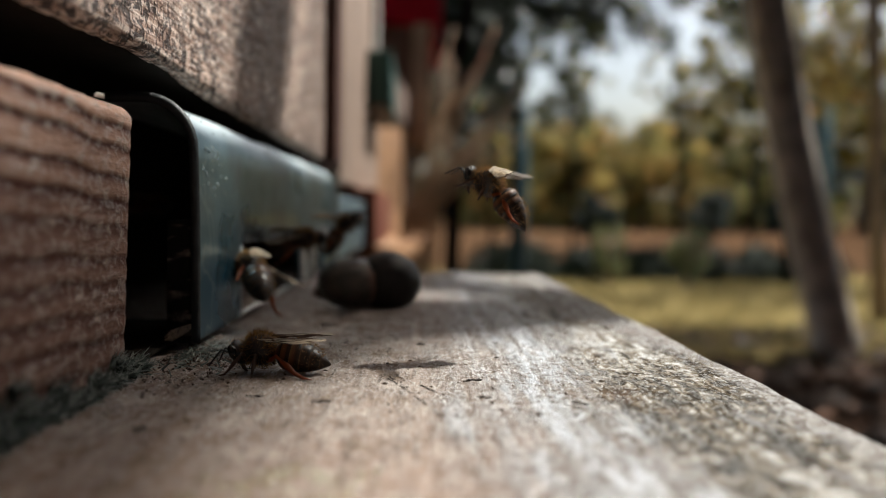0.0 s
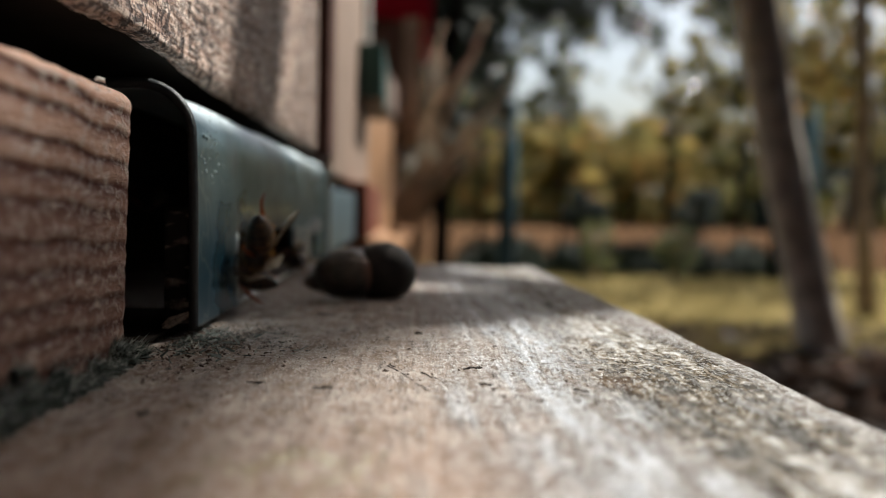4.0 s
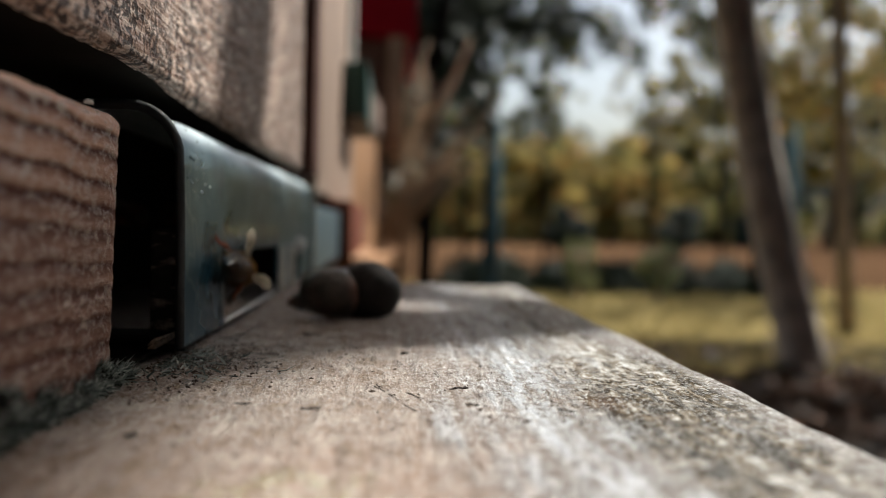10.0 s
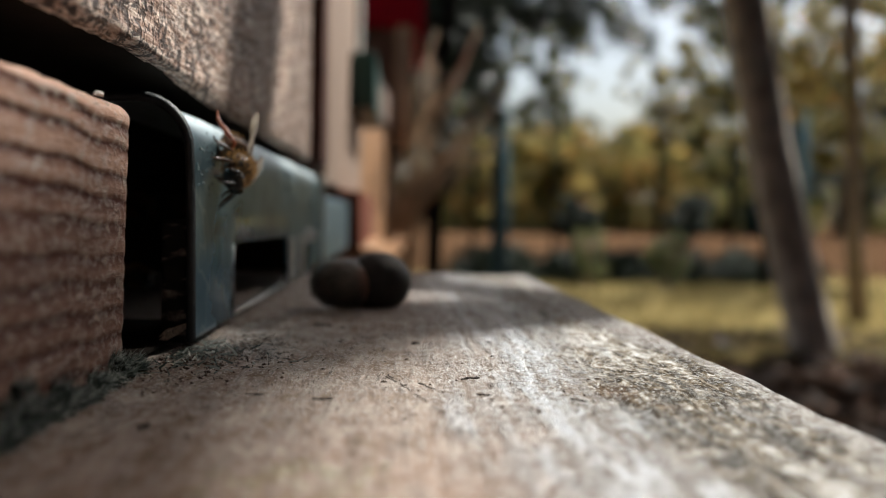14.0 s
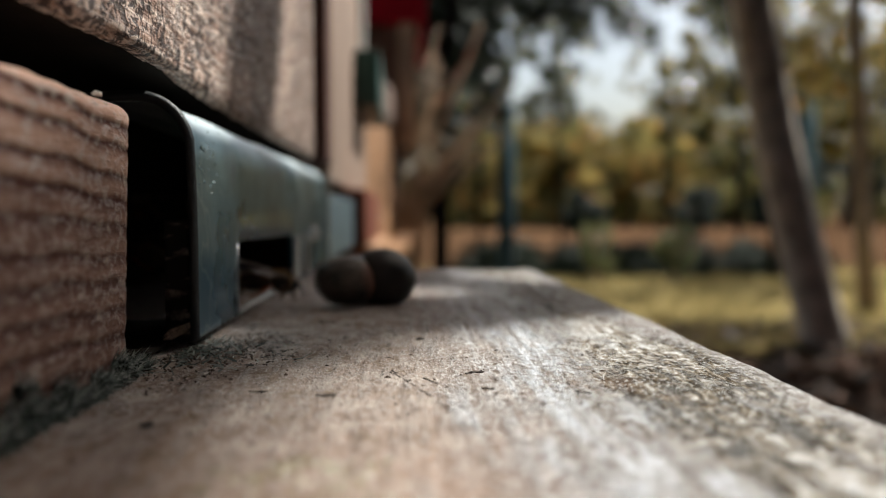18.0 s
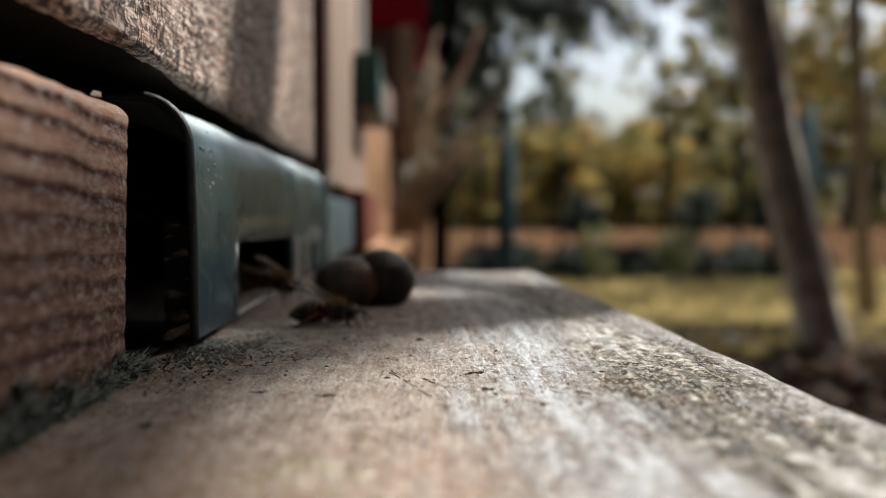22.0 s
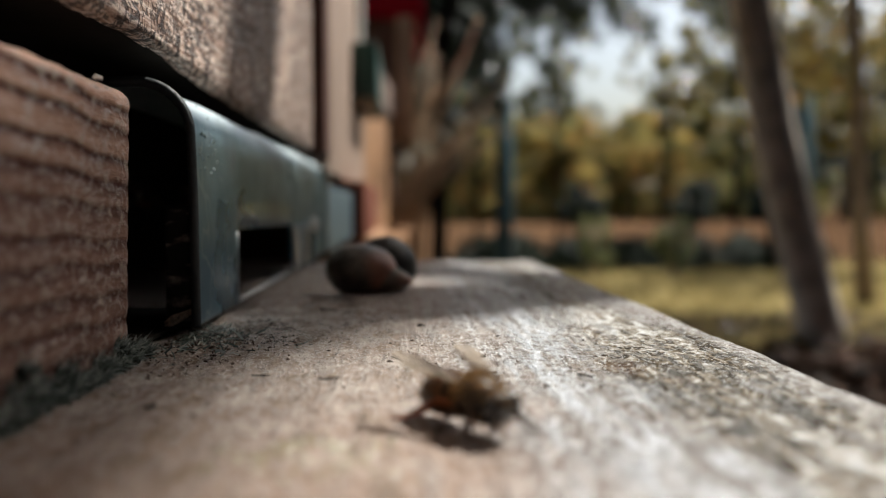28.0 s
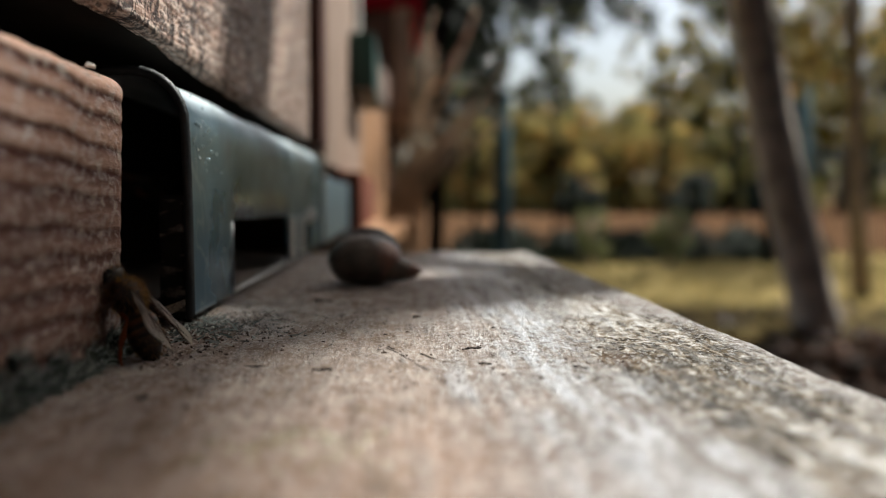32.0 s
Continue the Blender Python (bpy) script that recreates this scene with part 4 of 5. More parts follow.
tree("dark_tree", "dark tree trunk with shadowy foliage behind the hives",
     [see(0.043, -0.2, d), see(0.043, -0.05, d), see(0.045, 0.06, d), see(0.05, 0.2, d), see(0.09, 0.45, d)], [0.04, 0.026, 0.024, 0.022, 0.02],
     [[see(0.05, 0.15, d), see(0.03, 0.22, d), see(0.0, 0.3, d)]],
     clump_run(3, 9, 0.0, 0.10, 0.10, 0.3, 2.5, 3.2, 0.1, 0.2) + clump_run(14, 9, 0.02, 0.055, -0.03, 0.16, 2.5, 2.9, 0.03, 0.06) + clump_run(4, 8, 0.05, 0.24, 0.22, 0.34, 2.5, 3.4, 0.08, 0.18), 2800, 0.028, BARK_DARK, LEAF_DARK, 3)
# far tree line in depth, higher at the sides, with an opening of sky
seeds = 40
for a0, a1, u0, u1, n, leaves, label in (
        (0.00, 0.12, -0.012, 0.16, 16, LEAF_GREEN, "green-brown tree in the far hedge line"),
        (0.07, 0.22, -0.012, 0.085, 18, LEAF_YELLOW, "yellowing tree in the far hedge line"),
        (0.19, 0.34, -0.012, 0.10, 18, LEAF_YELLOW, "yellow-orange tree in the far hedge line"),
        (0.31, 0.48, -0.012, 0.16, 20, LEAF_GREEN, "green tree in the far hedge line"),
        (0.42, 0.64, 0.0, 0.20, 22, LEAF_DARK, "dark green tree in the far hedge line"),
        (-0.3, 0.02, -0.012, 0.25, 20, LEAF_DARK, "dark green tree behind the hives")):
    seeds += 1
    mid = (a0 + a1) / 2
    d = 30.0 + seeds % 3 * 3.0
    tree("hedge_tree", label, [see(mid, -0.018, d), see(mid + 0.004, 0.02, d), see(mid, 0.09, d)], [0.2, 0.16, 0.1],
         [[see(mid, 0.03, d), see(mid + 0.03, 0.07, d)], [see(mid, 0.04, d), see(mid - 0.03, 0.08, d)]],
         clump_run(seeds, n, a0, a1, u0, u1, d - 3, d + 3, 0.6, 1.5), 3200, 0.3, BARK_DARK, leaves, seeds)
woods = clump_run(91, 90, -0.35, 0.75, -0.012, 0.05, 38, 42, 0.7, 1.3)
v, f = [], []
leaf_cloud(random.Random(92), woods, 9000, 0.4, v, f)
tagged(raw("far_woods", v, f, LEAF_GREEN, smooth=False), "olive and dark green wood behind the field", "woods", kind="stuff")
# open foliage hanging in front of the sky
for a0, a1, u0, u1, n, d, leaves, count, size, r0, r1, label in (
        (0.02, 0.11, 0.14, 0.30, 50, 7.0, GLOSS_DARK, 6000, 0.034, 0.06, 0.15, "thin-leaved tree with sky showing through"),
        (0.08, 0.205, 0.105, 0.25, 74, 7.4, GLOSS_GREEN, 7000, 0.030, 0.06, 0.11, "thin-leaved tree with sky showing through"),
        (0.19, 0.33, 0.10, 0.23, 16, 7.2, GLOSS_YELLOW, 420, 0.030, 0.03, 0.07, "sparse yellow-leaved sapling against the sky"),
        (0.31, 0.42, 0.09, 0.25, 40, 7.5, GLOSS_YELLOW, 4000, 0.035, 0.06, 0.13, "yellow-leaved branch tree against the sky"),
        (0.10, 0.46, 0.205, 0.34, 84, 6.0, GLOSS_GREEN, 8000, 0.030, 0.06, 0.12, "thin-leaved tree with sky showing through"),
        (0.42, 0.64, 0.07, 0.30, 90, 6.5, GLOSS_YELLOW, 10000, 0.036, 0.07, 0.14, "yellow-green tree beside the lawn")):
    seeds += 1
    mid = a1 - 0.02
    tree("young_tree", label, [see(mid, -0.08, d), see(mid, 0.05, d), see(mid - 0.01, 0.18, d), see(mid - 0.03, 0.34, d)], [0.022, 0.018, 0.014, 0.01],
         [[see(mid, 0.1, d), see((a0 + a1) / 2, u1 - 0.03, d), see(a0, u1, d)]],
         clump_run(seeds, n, a0, a1, u0, u1, d - 0.6, d + 0.6, r0, r1), count, size, BARK_DARK, leaves, seeds)


# posts
def post(x, y, radius, top, label):
    ob = empty("fence_post", label, "post", "posts on the lawn", at=(x, y, ground_at(x, y)))
    raw("shaft", *tube([(0, 0, -0.05), (0, 0, 0.4), (0, 0, top)], [radius] * 3, 12), BLUEGREY, ob)
    raw("cap", *ball((radius * 1.15, radius * 1.15, radius * 0.6), (0, 0, top), 6, 12), BLUEGREY, ob)
    return ob


x, y, z = see(0.121, 0, 3.2)
post(x, y, 0.031, 0.5 + 0.12 * 3.2, "blue-grey steel fence post on the lawn")
x, y, z = see(0.476, 0, 5.0)
post(x, y, 0.07, 0.5 + 0.15 * 5.0, "thick blue-grey post beyond the leaning tree")


# dry branches and stalks behind the hives
def stalks():
    rnd = random.Random(8)
    here = Vector((-0.05, 1.75, GROUND))
    ob = empty("dry_stalks", "dry tan branches and stalks leaning behind the hives", "stalks", at=here)

    def rod(name, pts, radii, sides):
        raw(name, *tube([Vector(p) - here for p in pts], radii, sides), STRAW, ob)

    rod("branch", [see(-0.075, -0.30, 1.75), see(-0.01, 0.0, 1.75), see(0.035, 0.045, 1.78), see(0.076, 0.09, 1.8), see(0.105, 0.125, 1.8)], [0.008, 0.007, 0.006, 0.005, 0.003], 8)
    rod("branch", [see(-0.06, -0.30, 1.7), see(-0.02, 0.03, 1.7), see(0.013, 0.09, 1.72), see(0.045, 0.135, 1.75), see(0.072, 0.17, 1.78), see(0.09, 0.22, 1.8)], [0.008, 0.007, 0.006, 0.006, 0.005, 0.003], 8)
    rod("branch", [see(-0.05, -0.30, 1.9), see(-0.025, 0.05, 1.9), see(-0.012, 0.13, 1.9), see(0.004, 0.21, 1.92), see(0.01, 0.28, 1.95)], [0.007, 0.006, 0.006, 0.005, 0.003], 8)
    for k in range(34):
        far = rnd.uniform(1.65, 2.1)
        a, lean = rnd.uniform(-0.06, 0.02), rnd.uniform(0.01, 0.13)
        rod("stalk", [see(a, -0.28, far), see(a + lean * 0.12, 0.0, far), see(a + lean, rnd.uniform(0.08, 0.22), far)], [0.003, 0.003, 0.0015], 5)


stalks()


def shrub(across, far, high, wide, leaves, count, seed, label):
    x, y, _ = see(across, 0, far)
    rnd = random.Random(seed)
    g = ground_at(x, y)
    ob = empty("shrub", label, "shrub", "shrubs on the lawn", at=(x, y, g))
    for _ in range(5):
        raw("stem", *tube([(0, 0, -0.02), (rnd.uniform(-wide, wide) * 0.3, 0, high * 0.5), (rnd.uniform(-wide, wide) * 0.6, rnd.uniform(-wide, wide) * 0.5, high * 0.85)], [0.012, 0.009, 0.004], 5), BARK, ob)
    clumps = [(rnd.uniform(-wide, wide) * 0.6, rnd.uniform(-wide, wide) * 0.6, high * rnd.uniform(0.3, 0.95), wide * 0.4) for _ in range(9)]
    vs, fs = [], []
    leaf_cloud(rnd, clumps, count, 0.035, vs, fs)
    raw("leaves", vs, fs, leaves, ob, smooth=False)
    return ob


shrub(0.228, 6.0, 0.42, 0.14, LEAF_PALE, 260, 1, "pale grey-green shrub on the far side of the lawn")
shrub(0.322, 6.0, 0.44, 0.18, LEAF_PALE, 380, 2, "pale grey-green shrub on the far side of the lawn")
for k, (a, far, high, wide) in enumerate(((0.18, 6.6, 0.13, 0.4), (0.25, 6.7, 0.14, 0.4), (0.32, 6.6, 0.13, 0.4), (0.39, 6.7, 0.14, 0.4), (0.46, 6.6, 0.13, 0.4), (0.11, 6.7, 0.13, 0.4))):
    shrub(a, far, high, wide, LEAF_DARK, 1500, 10 + k, "low dark hedge shrub at the edge of the lawn")
for k, (a, far, high, wide) in enumerate(((0.215, 13.0, 0.95, 0.36), (0.35, 13.0, 0.85, 0.42))):
    shrub(a, far, high, wide, LEAF_DARK, 2600, 20 + k, "dark rounded bush before the hedge line")

# an unseen tree overhead, added so that its limbs shade part of the board
far = 2.0
over = SUN * far
high = SUN * 2.2
limb_a = [high + Vector((x * MM, y * MM, 0)) for x, y in ((600, -1300), (40, -380), (-31, -100), (-31, 50), (-38, 88), (-34, 108), (-21, 126), (-13, 148), (-8, 176))]
limb_b = [over + Vector((x * MM, y * MM, 0)) for x, y in ((900, -60), (500, 250), (160, 262), (72, 232), (24, 190), (0, 177), (-24, 188), (-60, 186), (-420, 230))]
base = Vector((1.9, -0.9, GROUND - 0.05))
shade_tree = tree("unseen_shade_tree", "unseen tree added over the beehive to cast shade and block sky light", [base, base + Vector((0.1, 0.1, 1.0)), limb_b[0]], [0.16, 0.13, 0.06], [], [], 0, 0.03, BARK, LEAF_GREEN, 5)
raw("limb", *tube([p - base for p in limb_b], [0.055, 0.042, 0.034, 0.024, 0.026, 0.036, 0.033, 0.031, 0.02], 9), BARK, shade_tree)
for foots, radius in ((((70, 190), (60, 236), (28, 252), (-5, 263), (-48, 300)), 0.011), (((-20, 195), (-24, 240), (-22, 280), (-16, 340)), 0.017), (((120, 180), (72, 212), (38, 236), (26, 246)), 0.015), (((30, 250), (13, 284), (9, 340)), 0.013)):
    twig = [over + Vector((x * MM, y * MM, 0.01)) - base for x, y in foots]
    raw("twig", *tube(twig, [radius] * len(twig), 7), BARK, shade_tree)
swaying_limb = raw("limb", *tube([p - base for p in limb_a], [0.03, 0.02, 0.0185, 0.0185, 0.0215, 0.020, 0.018, 0.017, 0.013], 9), BARK, shade_tree)


def sky_blocking_crown(count, seed):
    """Leaves added above and behind the hive to block sky light, open where the sun comes through and over the lawn."""
    rnd = random.Random(seed)
    vs, fs = [], []
    while len(fs) < count:
        p = Vector((rnd.uniform(-4, 6), rnd.uniform(-3.5, 4.0), rnd.uniform(1.6, 4.2)))
        foot = p - SUN * (p.z / SUN.z)
        off = math.hypot(foot.x + 0.02, foot.y - min(max(foot.y, -0.1), 2.1))
        lawn = p - SUN * ((p.z - GROUND) / SUN.z)
        if off < 0.30 or (p.y > 0 and p.z < 0.36 * p.y + 0.6) or (p.y > 1.5 and 0.12 < p.x / p.y < 0.42 and p.z < 0.55 * p.y):
            continue
        if 2.9 < lawn.y < 9 and 0.0 < lawn.x < 6 and rnd.random() < 0.9:
            continue
        a = Vector((rnd.gauss(0, 1), rnd.gauss(0, 1), rnd.gauss(0, 0.4))).normalized()
        b = a.orthogonal().normalized()
        s = 0.16 * rnd.uniform(0.6, 1.4)
        k = len(vs)
        vs += [p - base - a * s, p - base + b * s * 0.6, p - base + a * s, p - base - b * s * 0.6]
        fs.append((k, k + 1, k + 2, k + 3))
    return vs, fs


raw("crown", *sky_blocking_crown(11500, 9), LEAF_DARK, shade_tree, smooth=False)
# Bushes out of view, added to keep sky light off the hive.
for k, (x, y, high, wide) in enumerate(((2.6, -0.6, 2.2, 0.9), (2.7, 0.6, 2.2, 0.9), (3.2, 1.5, 2.2, 0.8), (2.2, -1.6, 2.2, 0.9), (1.4, -2.4, 2.2, 0.9), (-0.2, -2.8, 2.2, 0.9), (-1.8, -2.2, 2.2, 0.9))):
    tree("sky_screen_bush", "unseen dark green bush added near the hives to block sky light", [(x, y, GROUND - 0.05), (x, y, GROUND + high * 0.5), (x + 0.1, y, GROUND + high * 0.9)], [0.05, 0.04, 0.02], [],
         [(x + random.Random(k * 9 + j).uniform(-wide, wide), y + random.Random(k * 7 + j).uniform(-0.4, 0.4), GROUND + high * (j + 0.5) / 9, 0.45) for j in range(9)], 2600, 0.09, BARK_DARK, LEAF_DARK, 60 + k, "bush")


# grass on the lawn and fallen leaves by the trees
def blades(count, seed):
    rnd = random.Random(seed)
    vs, fs = [], []
    for _ in range(count):
        y = 2.9 + 4.6 * rnd.random() ** 1.3
        x = rnd.uniform(0.05, 0.75) * y
        z = ground_at(x, y)
        h, a = rnd.uniform(0.02, 0.06), rnd.uniform(0, 6.28)
        c, s = math.cos(a) * 0.006, math.sin(a) * 0.006
        k = len(vs)
        vs += [(x - c, y - s, z), (x + c, y + s, z), (x + rnd.uniform(-0.02, 0.02), y + rnd.uniform(-0.02, 0.02), z + h)]
        fs.append((k, k + 1, k + 2))
    return vs, fs


def fallen(count, seed):
    rnd = random.Random(seed)
    vs, fs = [], []
    for _ in range(count):
        x, y = rnd.uniform(0.3, 3.2), rnd.uniform(0.8, 3.6)
        z, s, a = ground_at(x, y) + rnd.uniform(0.005, 0.03), rnd.uniform(0.02, 0.045), rnd.uniform(0, 6.28)
        c, d = math.cos(a) * s, math.sin(a) * s
        k = len(vs)
        vs += [(x - c, y - d, z), (x + d * 0.6, y - c * 0.6, z + rnd.uniform(-0.01, 0.02)), (x + c, y + d, z + 0.01), (x - d * 0.6, y + c * 0.6, z + rnd.uniform(-0.01, 0.02))]
        fs.append((k, k + 1, k + 2, k + 3))
    return vs, fs


GRASS = leafy("dry_grass", [(0.0, (0.15, 0.14, 0.055)), (0.6, (0.34, 0.275, 0.12)), (1.0, (0.5, 0.38, 0.18))], 0.3)
LITTER = leafy("fallen_leaves", [(0.0, (0.015, 0.009, 0.006)), (0.7, (0.05, 0.026, 0.015)), (1.0, (0.16, 0.07, 0.035))], 0.1)
tagged(raw("grass", *blades(9000, 4), GRASS, smooth=False), "yellow-green mown grass of the lawn", "grass", kind="stuff")
tagged(raw("fallen_leaves", *fallen(2500, 6), LITTER, smooth=False), "dark brown fallen leaves on the ground", "leaves", kind="stuff")


# ---- the slug by the entrance ----
def slug_lump(radii, seed, taper=0.0):
    def shape(u, p):
        k = 1 + 0.05 * grainy(p.x * 300, p.y * 300, p.z * 300 + seed) + 0.02 * grainy(p.x * 1200, p.y * 900, p.z * 900 + seed)
        q = Vector((p.x, p.y * k * (1 - taper * u), p.z * k * (1 - taper * u)))
        if q.z < -radii[2] * 0.8:
            q.z = -radii[2] * 0.8
        return q
    return ball(radii, (0, 0, 0), 22, 30, shape)


slug = empty("slug", "dark brown curled-up slug resting on the landing board", "slug", at=(-0.0088, 0.1952, 0.0003))
slug_body = raw("body", *slug_lump((0.0086, 0.0070, 0.0064), 1, 0.16), SLUG, slug, "wrinkled dark brown body")
slug_tail = raw("tail", *slug_lump((0.0078, 0.0074, 0.0070), 4), plain("slug_back", (0.016, 0.012, 0.010), 0.5, 0.4, 500, spec=0.3, height=0.0003), slug, "darker glossy tail fold")
slug_head = raw("head", *slug_lump((0.0062, 0.0045, 0.0041), 9, 0.55), SLUG, slug, "narrow reddish head")


# ---- honeybees ----
def wing(long, wide, seed):
    """The film of a wing along -x and the veins on it, in millimetres."""
    ripple = lambda x, s: 0.10 * math.sin(s * 9 + x * 1.3 + seed) + 0.02 * x
    reach = lambda u: wide * (0.15 + 1.15 * u ** 0.8) * math.sqrt(max(0.0, 1 - u ** 5)) * 0.8
    verts, faces = [], []
    for k in range(15):
        u = k / 14
        for j in range(5):
            verts.append(Vector((-long * u, reach(u) * (j / 4 - 0.25), ripple(-long * u, j / 4))))
    for i in range(14):
        for j in range(4):
            a = i * 5 + j
            faces.append((a, a + 1, a + 6, a + 5))
    vv, vf = [], []
    for s0, s1, end, r in ((0.04, 0.05, 0.97, 0.10), (0.25, 0.22, 0.80, 0.06), (0.45, 0.55, 0.90, 0.05), (0.7, 0.85, 0.72, 0.05)):
        pts = []
        for k in range(8):
            u = end * k / 7
            q = s0 + (s1 - s0) * k / 7
            pts.append((-long * u, reach(u) * (q - 0.25), ripple(-long * u, q) + 0.01))
        tube(pts, [r] * 7 + [r * 0.4], 5, vv, vf)
    return (verts, faces), (vv, vf)


def hairs(rnd, centre, radii, count, long):
    vs, fs = [], []
    for _ in range(count):
        n = Vector((rnd.gauss(0, 1), rnd.gauss(0, 1), rnd.gauss(0.3, 1))).normalized()
        p = Vector((n.x * radii[0], n.y * radii[1], n.z * radii[2])) * 0.97 + Vector(centre)
        side = n.orthogonal().normalized()
        side.rotate(Matrix.Rotation(rnd.uniform(0, 6.28), 3, n))
        tip = p + (n + Vector((-0.35, 0, 0)) + side * rnd.uniform(-0.4, 0.4)).normalized() * long * rnd.uniform(0.6, 1.3)
        k = len(vs)
        vs += [(p + side * 0.045) * MM, (p - side * 0.045) * MM, tip * MM]
        fs.append((k, k + 1, k + 2))
    return vs, fs


def mm(got):
    return [p * MM for p in got[0]], got[1]


def bee(label, spread=10.0, lift=4.0, curl=12.0, seed=1, legs_out=1.0, size=1.12):
    """A worker bee and its wings, head along +x, feet at z = 0. spread: degrees the wings stand off the back; curl: degrees the hind body hangs."""
    rnd = random.Random(seed)
    wings = []
    ob = empty("honeybee", label, "bee", "bees at the entrance")
    ob.scale = (size, size, size)
    raw("thorax", *mm(ball((2.3, 2.15, 2.05), (1.9, 0, 2.7), 12, 16)), BEE_DARK, ob, "furry brown thorax")
    raw("fur", *hairs(rnd, (1.9, 0, 2.75), (2.3, 2.15, 2.05), 1700, 0.75), BEE_FUR, ob, "tan fur", smooth=False)

    # overlapping plates, widest behind the waist, drawn out to a blunt tip
    rows, sides, long = 49, 20, 7.3
    vs, fs = [], []
    for i in range(rows):
        u = i / (rows - 1)
        r = min(1.0, (u / 0.2) ** 0.55) * (1 - max(0.0, (u - 0.22) / 0.78) ** 2.4 * 0.96)
        step = 0.965 + 0.06 * ((u * 6.08) % 1.0)
        for k in range(sides):
            a = 2 * math.pi * k / sides
            vs.append(Vector((-0.1 - long * u, math.cos(a) * 2.3 * r * step, math.sin(a) * 2.1 * r * step - 0.5 * u * u)))
    for i in range(rows - 1):
        for k in range(sides):
            a, b = i * sides + k, i * sides + (k + 1) % sides
            fs.append((a, b, b + sides, a + sides))
    fs.append(tuple(range(sides)))
    fs.append(tuple((rows - 1) * sides + k for k in reversed(range(sides))))
    hind = raw("abdomen", *mm((vs, fs)), BEE_BODY, ob, "banded amber and dark brown abdomen")
    hind.matrix_local = pose(0.0002, 0, 0.0026, 0, -curl, 0)
    raw("down", *hairs(rnd, (-3.2, 0, -0.05), (3.4, 2.3, 2.1), 480, 0.4), BEE_FUR, hind, smooth=False)
    head = raw("head", *mm(ball((1.0, 1.75, 1.65), (0, 0, 0), 10, 14)), BEE_DARK, ob, "dark triangular head")
    head.matrix_local = pose(0.0046, 0, 0.0023, 0, 28, 0)
    raw("face_fur", *hairs(rnd, (0, 0, 0), (1.0, 1.7, 1.65), 260, 0.4), BEE_FUR, head, smooth=False)
    raw("tongue", *mm(tube([(0.3, 0, -1.3), (0.4, 0, -2.0), (0.2, 0, -2.6)], [0.35, 0.28, 0.08], 6)), BEE_LEG, head)
    for s in (1, -1):
        eye = raw("eye", *mm(ball((0.6, 0.55, 1.15), (0.25, 1.35 * s, 0.25), 8, 10)), BEE_EYE, head, "glossy black eye")
        raw("antenna", *mm(tube([(0.8, 0.35 * s, 0.3), (1.7, 0.8 * s, 1.3), (2.4, 1.2 * s, 0.9), (3.6, 1.9 * s, 0.2)], [0.14, 0.12, 0.13, 0.1], 6)), BEE_DARK, head)
        for name, x, long, wide, extra in (("fore_wing", 2.2, 9.2, 3.1, 0), ("hind_wing", 1.2, 6.6, 2.3, 8)):
            film, veins = wing(long, wide * s, seed + x)
            w = raw(name, *mm(film), WING, ob, "clear amber wing")
            w.matrix_local = pose(x * MM, 1.1 * s * MM, (4.2 - 0.2 * (extra > 0)) * MM, 0, lift, -s * (spread + extra))
            tagged(raw("vein_net", *mm(veins), BEE_LEG, w), "dark brown net of veins", kind="stuff")
            wings.append((w, x, s, extra))
        for name, x, reach, back in (("front_leg", 3.1, 3.6, 2.0), ("middle_leg", 1.9, 4.3, -0.4), ("hind_leg", 0.7, 4.2, -5.2)):
            j = rnd.uniform(-0.5, 0.5)
            r = reach * legs_out
            hind_leg = name == "hind_leg"
            pts = [(x, 0.9 * s, 1.5), (x + back * 0.12, r * 0.33 * s, 1.7 + 0.2 * j), (x + back * 0.28, r * 0.58 * s, 2.3 + 0.3 * j), (x + back * 0.38, r * 0.66 * s, 2.0 + 0.2 * j),
                   (x + back * 0.62 + j * 0.3, r * 0.80 * s, 1.25), (x + back * 0.80 + j * 0.4, r * 0.90 * s, 0.6), (x + back + j * 0.4, r * s, 0.14), (x + back * 1.25 + j * 0.4, r * 1.15 * s, 0.06)]
            fat = 1.5 if hind_leg else 1.0
            raw(name, *mm(tube(pts, [0.28, 0.30, 0.20, 0.19, 0.27 * fat, 0.17 * fat, 0.15 * fat, 0.06], 7)), BEE_HIND if hind_leg else BEE_LEG, ob)
    return ob, wings


def perch(x, y, z, fx, fy, fz, ux, uy, uz):
    """The pose of a bee whose feet are at (x, y, z) millimetres, its head along f and its back along u."""
    f = Vector((fx, fy, fz)).normalized()
    u = Vector((ux, uy, uz))
    u = (u - f * u.dot(f)).normalized()
    s = u.cross(f)
    return Matrix.Translation(Vector((x, y, z)) * MM) @ Matrix((f, s, u)).transposed().to_4x4()


# ---- the bees at the entrance ----
walker, walker_wings = bee("brown honeybee walking on the landing board", 8, 3, 8, 1, 1.0, 1.08)
climber, climber_wings = bee("brown honeybee clinging to the steel entrance strip", 17, 9, 14, 2, 1.0, 1.3)
waiter, _ = bee("dark honeybee sitting at the second entrance hole", 10, 4, 10, 3)
flier, flier_wings = bee("honeybee in flight with outspread amber wings", 62, 14, 22, 4, 0.7, 1.06)
hoverer, _ = bee("honeybee darting past the entrance in flight", 66, 16, 24, 5, 0.7)
peeper, _ = bee("honeybee peering out of the entrance hole", 10, 4, 10, 6)
forager, forager_wings = bee("golden-lit honeybee with folded wings walking over the board", 11, 10, 4, 7, 0.9, 1.04)


